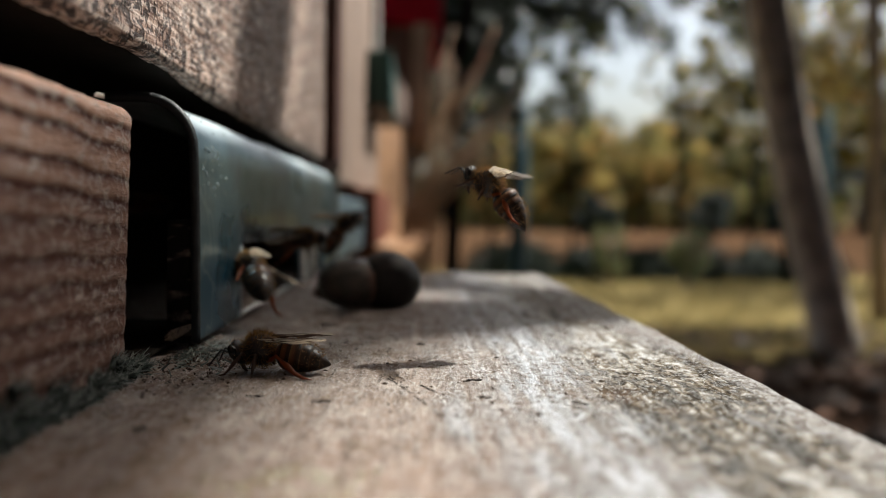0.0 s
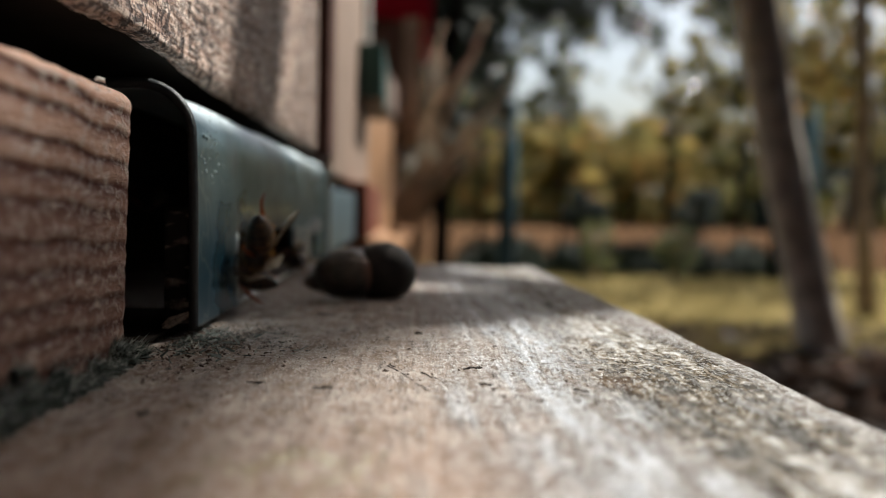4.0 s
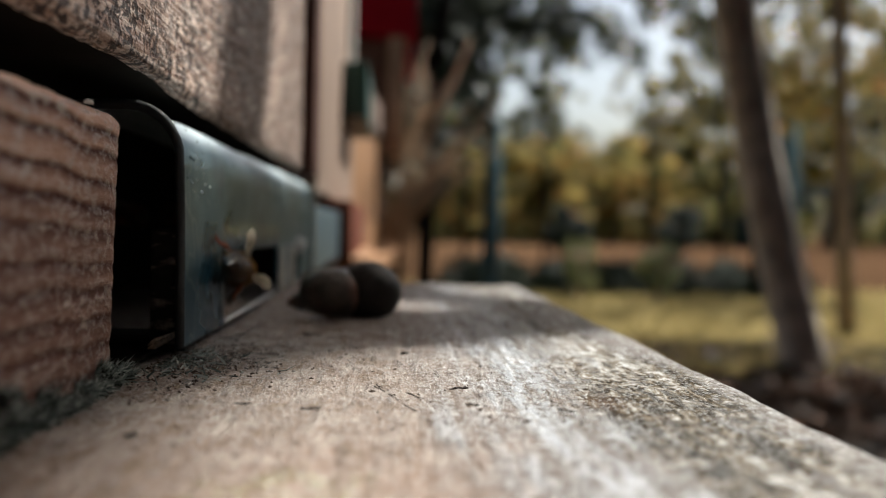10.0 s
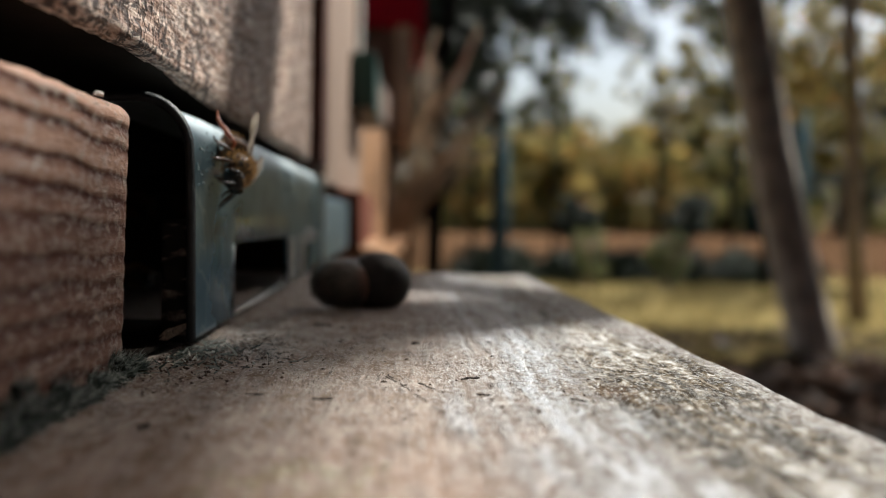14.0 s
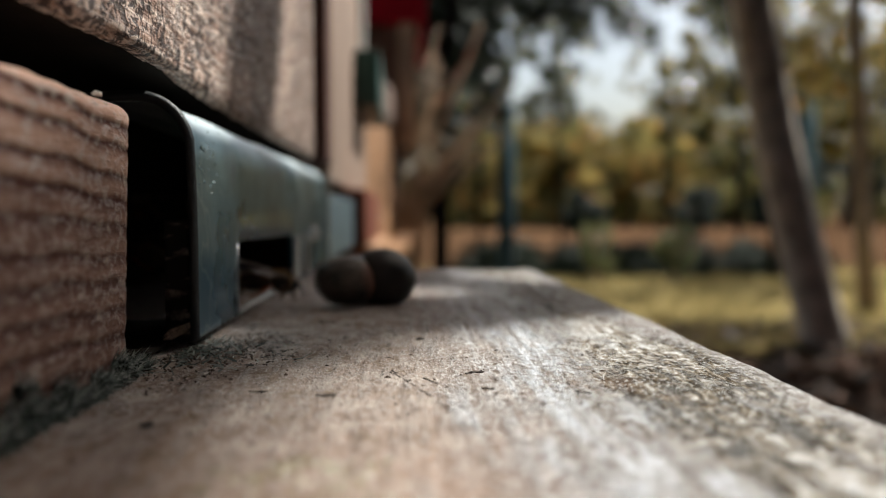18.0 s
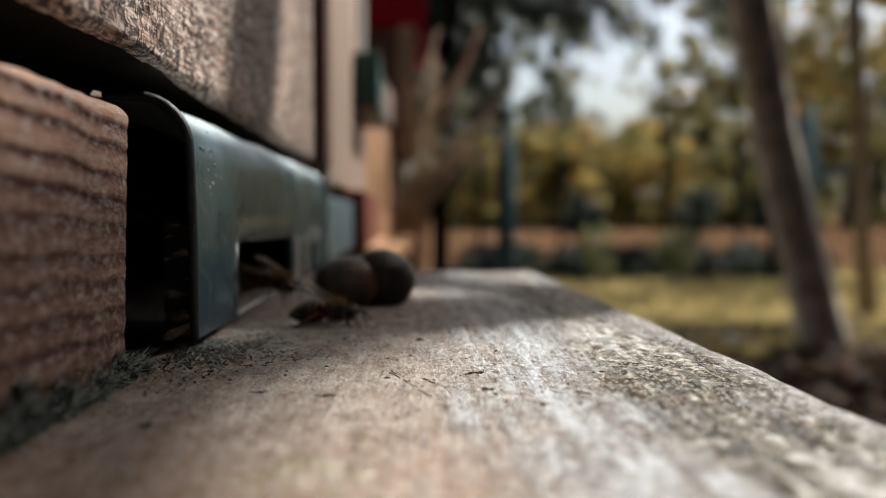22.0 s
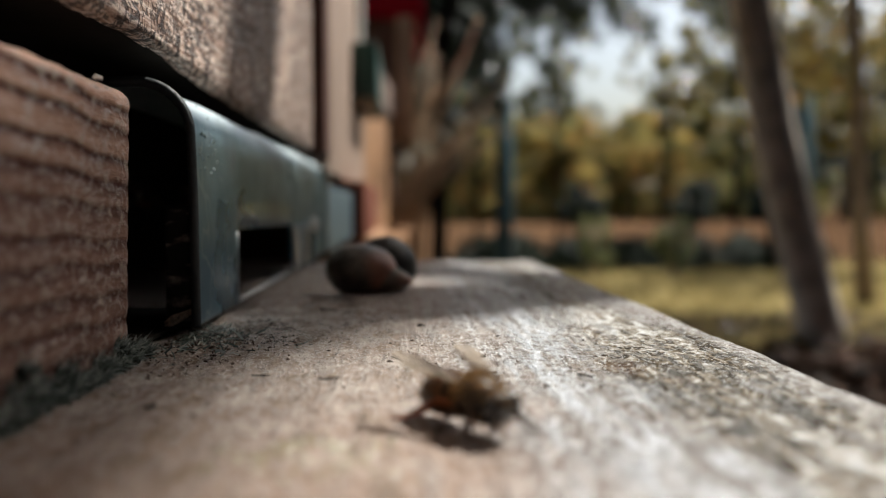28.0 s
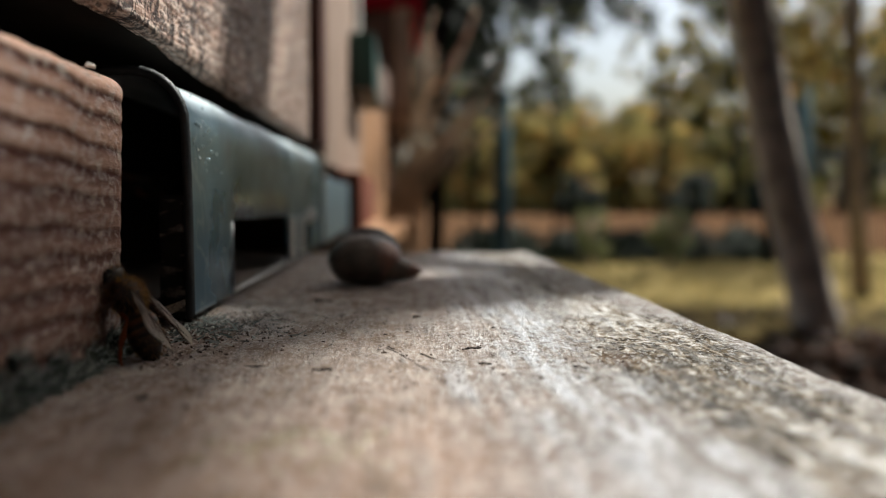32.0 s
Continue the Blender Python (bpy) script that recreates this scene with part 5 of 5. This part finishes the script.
def flap(wings, rows):
    """Wings opened and folded on their bee: seconds, degrees off the back, degrees of lift."""
    for w, x, s, extra in wings:
        walk(w, [(t, pose(x * MM, 1.1 * s * MM, (4.2 - 0.2 * (extra > 0)) * MM, 0, lift, -s * (spread + extra))) for t, spread, lift in rows])


def motions():
    """Feet of each bee in millimetres, the way of its head and of its back, from start to end."""
    walk(walker, [(t, perch(*r)) for t, *r in (
        (0, -17.1, 114.9, 0.1, -0.99, 0.12, 0.00, 0.00, 0.00, 1.00),
        (0.6, -16.6, 113.0, 0.1, -0.99, 0.15, 0.00, 0.00, 0.00, 1.00),
        (0.8, -17.8, 113.2, 0.1, -0.80, 0.60, 0.05, 0.04, -0.03, 1.00),
        (0.9, -20.2, 124.8, 0.1, -0.60, 0.76, 0.25, 0.16, -0.20, 0.97),
        (1, -23.5, 135.6, 0.3, -0.74, 0.55, 0.38, 0.27, -0.28, 0.92),
        (1.1, -30.4, 180.3, -3.2, -0.34, 0.73, 0.59, 0.60, -0.31, 0.74),
        (1.3, -30.9, 181.8, -1.7, -0.30, 0.60, 0.75, 0.75, -0.33, 0.57),
        (1.6, -30.8, 179.1, 1.9, -0.41, 0.51, 0.76, 0.71, -0.35, 0.61),
        (2, -28.3, 159.5, 3.7, -0.79, 0.53, 0.32, 0.02, -0.50, 0.87),
        (2.5, -27.3, 159.5, 5.5, -0.91, 0.40, 0.10, -0.26, -0.73, 0.63),
        (3, -27.3, 156.8, 5.6, -0.95, 0.30, 0.00, -0.24, -0.77, 0.60),
        (3.5, -27.3, 156.0, 5.6, -0.95, 0.30, 0.00, -0.24, -0.77, 0.60),
        (4.5, -44.0, 190.0, 2.0, -0.98, 0.20, 0.00, 0.01, 0.04, 1.00),
        (5.5, -68.0, 195.0, 20.0, -0.93, 0.37, 0.00, 0.00, 0.00, 1.00),
        (32, -68.0, 205.0, 20.0, -0.93, 0.37, 0.00, 0.00, 0.00, 1.00),
    )])
    walk(climber, [(t, perch(*r)) for t, *r in (
        (0, -30.4, 158.6, 7.7, -0.57, 0.78, 0.26, 0.61, 0.19, 0.77),
        (0.6, -30.6, 159.1, 7.8, -0.53, 0.79, 0.32, 0.67, 0.15, 0.73),
        (1, -27.0, 157.0, 13.0, -0.43, 0.64, 0.64, 0.77, -0.12, 0.63),
        (1.4, -27.0, 157.0, 14.0, -0.47, 0.88, 0.00, 0.76, 0.40, 0.52),
        (2, -27.5, 154.0, 16.0, -0.54, 0.54, -0.65, 0.72, -0.11, -0.69),
        (3, -28.0, 157.0, 15.5, -0.57, 0.47, -0.67, 0.58, -0.35, -0.73),
        (3.5, -28.5, 160.0, 15.0, -0.54, 0.54, -0.65, 0.65, -0.22, -0.73),
        (4.6, -31.4, 160.2, 13.3, -0.22, 0.95, -0.22, 0.88, 0.29, 0.36),
        (5.5, -31.0, 165.1, 14.0, 0.11, 0.80, 0.59, 0.79, -0.43, 0.44),
        (6, -31.1, 167.0, 14.5, 0.12, 0.93, 0.35, 0.80, -0.30, 0.53),
        (6.5, -31.6, 166.7, 15.4, 0.12, 0.99, -0.12, 0.96, -0.08, 0.28),
        (6.8, -31.8, 165.5, 15.8, 0.00, 0.65, -0.76, 1.00, -0.07, -0.06),
        (7, -30.8, 155.6, 15.2, -0.04, 0.73, -0.68, 0.97, -0.15, -0.21),
        (8, -30.8, 161.1, 13.4, 0.04, 0.01, -1.00, 0.93, -0.36, 0.03),
        (8.5, -31.8, 161.5, 13.5, 0.08, 0.05, -1.00, 1.00, -0.00, 0.08),
        (9, -31.4, 157.3, 8.5, 0.01, 0.14, -0.99, 0.92, -0.39, -0.05),
        (9.5, -31.7, 161.5, 12.9, -0.11, 0.53, -0.84, 0.98, -0.09, -0.18),
        (10, -31.5, 161.1, 11.5, -0.25, 0.95, -0.20, 0.92, 0.30, 0.27),
        (10.5, -31.6, 163.3, 13.4, -0.11, 0.84, 0.53, 0.95, -0.06, 0.29),
        (11, -30.3, 157.2, 22.0, 0.02, 0.69, 0.72, 0.94, -0.25, 0.22),
        (11.5, -31.8, 163.0, 23.3, 0.00, 0.10, 1.00, 1.00, 0.00, 0.00),
        (12, -30.6, 157.4, 27.6, 0.20, 0.28, 0.94, 0.92, -0.39, -0.08),
        (12.5, -31.8, 153.6, 32.6, -0.10, 0.05, 0.99, 1.00, 0.00, 0.10),
        (13, -32.2, 157.7, 34.5, -0.02, -0.26, 0.96, 0.95, -0.30, -0.06),
        (13.35, -31.8, 150.7, 33.8, -0.10, -0.56, 0.82, 0.99, -0.06, 0.08),
        (13.6, -31.8, 148.2, 32.7, 0.00, -0.97, 0.25, 1.00, 0.00, 0.00),
        (14, -31.8, 149.2, 29.9, 0.10, -0.82, -0.56, 0.99, 0.08, 0.06),
        (14.5, -31.8, 150.7, 29.9, 0.00, -0.20, -0.98, 1.00, 0.00, 0.00),
        (15.6, -31.8, 152.8, 18.6, 0.00, 0.10, -1.00, 1.00, 0.00, 0.00),
        (16.2, -31.6, 157.0, 13.0, -0.31, 0.62, -0.72, 0.95, 0.18, -0.25),
        (16.5, -29.7, 155.0, 7.8, -0.62, 0.72, -0.31, 0.41, 0.63, 0.66),
        (17, -38.0, 176.0, 2.0, -0.95, 0.30, 0.00, -0.06, -0.20, 0.98),
        (17.6, -46.0, 178.0, 2.0, -0.98, 0.20, 0.00, 0.00, 0.00, 1.00),
        (18.5, -68.0, 185.0, 20.0, -1.00, 0.00, 0.00, 0.00, 0.00, 1.00),
        (32, -68.0, 185.0, 20.0, -1.00, 0.00, 0.00, 0.00, 0.00, 1.00),
    )])
    walk(waiter, [(t, perch(*r)) for t, *r in (
        (0, -25.4, 197.0, 12.3, 0.97, 0.19, 0.18, -0.09, -0.38, 0.92),
        (0.6, -26.0, 199.0, 11.0, 0.85, 0.45, 0.10, -0.09, -0.30, 0.92),
        (2, -31.1, 206.5, 9.3, -0.10, 0.99, 0.05, 0.80, 0.05, 0.60),
        (3.5, -31.0, 199.8, 6.7, -0.20, 0.98, -0.10, 0.78, 0.21, 0.59),
        (4.3, -36.0, 265.0, 3.0, -0.71, 0.71, 0.00, 0.41, 0.41, 0.82),
        (5.2, -68.0, 275.0, 20.0, -0.91, 0.41, 0.00, 0.00, 0.00, 1.00),
        (32, -68.0, 280.0, 20.0, -0.91, 0.41, 0.00, 0.00, 0.00, 1.00),
    )])
    walk(flier, [(t, perch(*r)) for t, *r in (
        (0, 13.0, 132.5, 23.1, -0.84, 0.25, 0.49, 0.47, -0.14, 0.87),
        (0.04, 12.8, 132.5, 23.1, -0.84, 0.25, 0.49, 0.47, -0.14, 0.87),
        (0.1, 2.3, 140.1, 25.1, -0.87, 0.20, 0.46, 0.46, -0.04, 0.89),
        (0.2, -0.0, 146.1, 27.0, -0.88, 0.21, 0.42, 0.42, -0.03, 0.91),
        (0.3, -6.5, 150.1, 29.3, -0.88, 0.21, 0.42, 0.42, -0.03, 0.91),
        (0.4, 1.1, 150.2, 36.5, -0.93, 0.21, 0.31, 0.30, -0.07, 0.95),
        (0.5, 8.0, 150.2, 29.0, -0.82, 0.29, 0.49, 0.49, -0.07, 0.87),
        (0.6, -3.8, 150.2, 21.9, -0.82, 0.29, 0.49, 0.49, -0.07, 0.87),
        (0.7, -5.9, 160.2, 16.4, -0.79, 0.30, 0.54, 0.55, -0.06, 0.83),
        (0.8, -21.3, 165.7, 18.2, -0.70, 0.40, 0.60, 0.57, -0.19, 0.80),
        (0.9, -21.0, 157.0, 22.0, -0.30, 0.45, 0.84, 0.82, -0.33, 0.46),
        (1, -21.5, 152.0, 12.0, -0.30, 0.51, 0.81, 0.82, -0.30, 0.49),
        (1.3, -22.5, 152.0, 12.0, -0.21, 0.52, 0.83, 0.84, -0.34, 0.42),
        (2, -27.5, 152.0, 8.0, -0.53, 0.74, 0.42, 0.63, 0.01, 0.78),
        (2.6, -29.0, 156.0, 3.0, -0.91, 0.40, -0.10, -0.25, -0.35, 0.90),
        (3.2, -46.0, 200.0, 2.0, -0.96, 0.29, 0.00, 0.00, 0.00, 1.00),
        (4, -68.0, 215.0, 20.0, -0.96, 0.29, 0.00, 0.00, 0.00, 1.00),
        (32, -68.0, 225.0, 20.0, -0.96, 0.29, 0.00, 0.00, 0.00, 1.00),
    )])
    walk(hoverer, [(t, perch(*r)) for t, *r in (
        (0, -15.9, 214.4, 15.2, 0.79, -0.23, 0.57, -0.54, 0.16, 0.82),
        (0.2, -13.2, 199.4, 17.3, 0.79, -0.23, 0.57, -0.54, 0.16, 0.82),
        (0.3, -7.7, 184.5, 20.5, 0.72, -0.31, 0.62, -0.61, 0.13, 0.78),
        (0.4, 15.1, 151.6, 24.4, -0.21, -0.52, 0.83, 0.89, -0.45, -0.06),
        (0.5, 18.3, 129.8, 6.0, -0.79, -0.23, 0.57, 0.57, 0.05, 0.82),
        (0.6, 14.1, 135.2, 10.0, -0.85, 0.32, 0.42, 0.43, -0.05, 0.90),
        (0.7, 6.0, 140.2, 11.4, -0.85, 0.32, 0.42, 0.43, -0.05, 0.90),
        (0.8, 1.9, 145.2, 7.3, -0.83, 0.31, 0.47, 0.47, -0.06, 0.88),
        (0.9, -11.2, 160.3, 16.2, -0.64, 0.21, 0.74, 0.75, -0.08, 0.66),
        (0.97, 0.0, 152.7, 52.6, 0.11, 0.11, -0.99, -0.64, -0.75, -0.15),
        (1.03, 0.4, 152.7, 52.6, 0.11, 0.11, -0.99, -0.64, -0.75, -0.15),
        (1.1, 31.4, 180.2, 23.7, 0.91, 0.34, 0.23, -0.23, -0.05, 0.97),
        (1.2, 65.8, 189.9, -0.7, 0.94, 0.31, -0.10, 0.10, 0.03, 0.99),
        (1.5, 207.2, 300.1, 36.3, 0.91, 0.40, 0.10, -0.09, -0.04, 0.99),
        (3, 900.0, 400.0, 300.0, 0.50, 0.86, 0.10, -0.05, -0.09, 0.99),
        (4.2, 800.0, 420.0, 260.0, -0.62, 0.78, 0.00, 0.00, 0.00, 1.00),
        (5.4, 300.0, 220.0, 140.0, -0.93, -0.36, -0.10, -0.10, -0.04, 0.99),
        (6, 63.6, 125.0, 60.0, -0.70, -0.70, 0.10, 0.07, 0.07, 0.99),
        (6.5, 120.0, 20.0, 150.0, 0.10, -0.91, 0.40, -0.04, 0.40, 0.91),
        (6.9, 170.0, 40.0, 160.0, 0.76, 0.65, 0.00, 0.00, 0.00, 1.00),
        (7.5, 100.0, 100.0, 110.0, -0.10, 0.95, -0.30, -0.03, 0.30, 0.95),
        (8, 38.0, 144.0, 70.0, -0.62, 0.78, 0.10, 0.06, -0.08, 0.99),
        (8.5, 90.0, 280.0, 170.0, 0.41, 0.82, 0.41, -0.18, -0.37, 0.91),
        (9.5, 600.0, 500.0, 500.0, 0.81, 0.51, 0.30, -0.26, -0.16, 0.95),
        (11, 1800.0, 900.0, 900.0, 0.84, 0.53, 0.11, -0.09, -0.06, 0.99),
        (32, 1900.0, -600.0, 500.0, 0.84, 0.53, 0.11, -0.09, -0.06, 0.99),
    )])
    walk(peeper, [(t, perch(*r)) for t, *r in (
        (0, -68.0, 190.0, 20.0, 0.98, -0.20, 0.00, 0.00, 0.00, 1.00),
        (9.8, -68.0, 182.0, 20.0, 0.93, -0.37, 0.00, 0.00, 0.00, 1.00),
        (10.5, -35.0, 168.0, 2.0, 0.75, -0.65, -0.11, 0.08, -0.07, 0.99),
        (11, -30.8, 162.7, 4.7, 0.29, -0.62, -0.73, 0.75, -0.32, 0.58),
        (11.5, -30.5, 160.0, 2.5, 0.52, -0.83, -0.21, 0.44, 0.05, 0.90),
        (12, -29.0, 162.6, 4.1, 0.61, -0.63, -0.48, 0.39, -0.28, 0.87),
        (12.5, -34.0, 166.0, 2.0, 0.76, -0.65, 0.00, 0.00, 0.00, 1.00),
        (13.2, -48.0, 176.0, 2.0, 0.95, -0.32, 0.00, 0.00, 0.00, 1.00),
        (16.8, -68.0, 200.0, 20.0, 1.00, 0.00, 0.00, 0.00, 0.00, 1.00),
        (17.5, -42.0, 206.0, 2.0, 0.87, -0.49, 0.00, 0.00, 0.00, 1.00),
        (18, -30.3, 189.1, 3.4, 0.82, 0.54, -0.20, 0.30, -0.11, 0.95),
        (19, -28.6, 187.3, 2.8, 0.95, 0.23, -0.22, 0.27, -0.23, 0.93),
        (20, -31.0, 190.0, 5.0, 0.62, -0.41, 0.67, -0.57, 0.35, 0.74),
        (21, -25.5, 180.5, 0.4, 0.20, -0.97, -0.05, 0.00, 0.00, 1.00),
        (22, -30.7, 198.8, 3.4, 0.91, -0.30, -0.30, 0.19, -0.35, 0.92),
        (23, -29.5, 196.5, 3.4, 0.83, 0.45, -0.31, 0.39, -0.10, 0.91),
        (24, -33.5, 211.0, 1.8, 0.99, -0.11, 0.00, 0.00, 0.00, 1.00),
        (24.6, -44.0, 205.0, 2.0, 1.00, 0.00, 0.00, 0.00, 0.00, 1.00),
        (25.5, -68.0, 205.0, 20.0, 1.00, 0.00, 0.00, 0.00, 0.00, 1.00),
        (32, -68.0, 206.0, 20.0, 1.00, 0.00, 0.00, 0.00, 0.00, 1.00),
    )])
    walk(forager, [(t, perch(*r)) for t, *r in (
        (0, -68.0, 225.0, 20.0, 0.98, -0.22, 0.00, 0.00, 0.00, 1.00),
        (17.4, -68.0, 215.0, 20.0, 0.98, -0.22, 0.00, 0.00, 0.00, 1.00),
        (18, -42.0, 200.0, 2.0, 0.99, -0.11, 0.00, 0.00, 0.00, 1.00),
        (18.5, -46.0, 198.0, 2.0, 0.99, -0.10, 0.00, 0.00, 0.00, 1.00),
        (19, -37.0, 194.0, 2.2, 0.97, -0.10, -0.21, 0.21, -0.02, 0.98),
        (19.5, -25.2, 185.9, 2.4, 0.96, 0.15, -0.25, 0.28, -0.26, 0.93),
        (20, -20.5, 184.0, 2.4, 0.95, 0.13, -0.27, 0.29, -0.26, 0.92),
        (20.5, -20.5, 178.0, 0.8, 0.77, -0.64, 0.00, 0.00, 0.00, 1.00),
        (21, -19.8, 176.5, 0.4, 0.20, -0.98, 0.00, 0.00, 0.00, 1.00),
        (21.5, -19.0, 167.0, 0.1, 0.80, -0.60, 0.00, 0.00, 0.00, 1.00),
        (22, -14.5, 160.0, 0.1, 0.98, -0.20, 0.00, 0.00, 0.00, 1.00),
        (22.4, -15.3, 160.0, 0.1, 0.76, -0.65, 0.00, 0.00, 0.00, 1.00),
        (23, -21.5, 156.8, 0.1, 0.52, -0.85, 0.00, 0.00, 0.00, 1.00),
        (23.5, -18.9, 137.2, 0.1, 0.51, -0.86, 0.00, 0.00, 0.00, 1.00),
        (24, -12.2, 117.0, 0.1, 0.73, -0.69, 0.00, 0.00, 0.00, 1.00),
        (24.3, -12.6, 109.8, 0.1, 0.10, -1.00, 0.00, 0.00, 0.00, 1.00),
        (24.6, -16.3, 106.0, 0.1, -0.73, -0.68, 0.00, 0.00, 0.00, 1.00),
        (25, -24.5, 104.5, 0.1, -1.00, -0.05, 0.00, 0.00, 0.00, 1.00),
        (25.5, -24.5, 103.7, 0.1, -0.99, -0.15, 0.00, 0.00, 0.00, 1.00),
        (26, -19.8, 94.2, 0.1, -0.41, -0.91, 0.00, 0.00, 0.00, 1.00),
        (26.5, -12.5, 86.1, 0.1, 0.62, -0.78, 0.00, 0.00, 0.00, 1.00),
        (27, -6.0, 83.3, 0.1, 0.98, -0.21, 0.00, 0.00, 0.00, 1.00),
        (27.5, -0.4, 82.3, 0.1, 1.00, 0.00, 0.00, 0.00, 0.00, 1.00),
        (27.8, 2.6, 79.5, 0.1, 0.71, -0.71, 0.00, 0.00, 0.00, 1.00),
        (28, 5.2, 75.6, 0.1, 0.50, -0.86, 0.00, 0.00, 0.00, 1.00),
        (28.2, 9.0, 73.0, 0.1, 0.95, -0.30, 0.00, 0.00, 0.00, 1.00),
        (28.5, 9.6, 72.6, 0.1, 1.00, 0.05, 0.00, 0.00, 0.00, 1.00),
        (28.8, 10.4, 74.0, 0.1, 0.98, 0.20, 0.00, 0.00, 0.00, 1.00),
        (29, 10.2, 74.5, 0.1, 0.86, 0.51, 0.00, 0.00, 0.00, 1.00),
        (29.2, 8.4, 69.4, 0.1, -0.10, 1.00, 0.00, 0.00, 0.00, 1.00),
        (29.5, 5.9, 74.9, 0.1, -0.80, 0.60, 0.00, 0.00, 0.00, 1.00),
        (29.8, 0.8, 83.2, 0.1, -0.98, 0.20, 0.00, 0.00, 0.00, 1.00),
        (30, -3.4, 87.2, 0.1, -0.99, 0.15, 0.00, 0.00, 0.00, 1.00),
        (30.5, -12.2, 90.0, 0.1, -1.00, 0.10, 0.00, 0.00, 0.00, 1.00),
        (31, -24.0, 91.8, 0.1, -1.00, 0.05, 0.00, 0.00, 0.00, 1.00),
        (31.4, -27.2, 94.4, 0.1, -0.96, 0.10, 0.25, 0.25, 0.00, 0.97),
        (31.7, -34.2, 108.4, -0.1, -0.77, 0.15, 0.62, 0.61, -0.09, 0.79),
        (32, -35.1, 106.7, 4.3, -0.50, 0.10, 0.86, 0.85, -0.10, 0.51),
    )])
    flap(walker_wings, ((0, 8, 3), (0.7, 8, 3), (0.85, 55, 10), (1.1, 62, 14), (1.4, 40, 10), (1.9, 20, 6), (2.6, 12, 4), (32, 10, 4)))
    flap(flier_wings, ((0, 62, 14), (1.0, 62, 14), (1.4, 40, 10), (2.0, 18, 6), (32, 10, 4)))
    flap(climber_wings, ((0, 17, 9), (1.0, 26, 12), (2.5, 24, 10), (5.5, 17, 9), (9, 14, 8), (13, 14, 8), (32, 14, 8)))
    flap(forager_wings, ((0, 11, 10), (21.5, 13, 16), (22.0, 15, 24), (22.5, 16, 22), (25.5, 18, 18), (27.5, 14, 12), (32, 11, 10)))
    # the limb overhead sways, and its shade with it
    walk(swaying_limb, [(t, pose(x * MM, 0, 0)) for t, x in (
        (0, 0), (2, 2), (3.4, 2), (5.6, 0), (7, -2), (8, 2), (8.5, -9), (9, -14), (9.5, -7), (10.4, -9), (11, -4), (12, 0), (13, 2), (14, 3), (14.5, 6), (16.5, -8),
        (17.5, -1), (18.5, 0), (19.5, 0), (20.5, -6), (21.5, 0), (22.5, -1), (24.5, -4), (25.5, 0), (27.5, -5), (28.5, 0), (29.5, -5), (30.5, 0), (31.3, 4), (32, 2))])
    walk(slug_body, [(t, pose(x * MM, y * MM, 0.0052, 0, 0, turn)) for t, x, y, turn in (
        (0, -3.2, -2.0, -6), (3, -3.2, -2.0, -7), (14, -3.0, -2.0, -10), (24, -2.9, -2.2, -11), (25.5, -2.0, -1, -12), (27.5, -1.0, -2.2, -26), (30, -0.6, -2.2, -20), (32, 1.0, -2.0, -10))])
    walk(slug_tail, [(t, pose(x * MM, y * MM, 0.0056, 0, 0, turn)) for t, x, y, turn in (
        (0, 3.9, -0.4, 0), (14, 3.8, -0.4, 0), (22, 3.6, 0.0, 0), (24, 3.0, 1.5, 10), (25.5, 3.2, 2.0, 20), (27.5, 4.2, 4.5, 30), (30, 3.5, 4.8, 20), (32, 1.5, 5, 10))])
    walk(slug_head, [(t, pose(x * MM, y * MM, 0.0035, 0, 6, turn)) for t, x, y, turn in (
        (0, -7, -1.0, 170), (3, -8.2, -1.5, 172), (10, -8.2, -1.5, 175), (13, -6, -0.5, 178), (24, -2, -1, 100), (26, 2, -2.5, 20), (27.5, 4.4, -4.4, -22), (30, 5.2, -4.4, -18), (32, 7.4, -3.6, -12))])


motions()
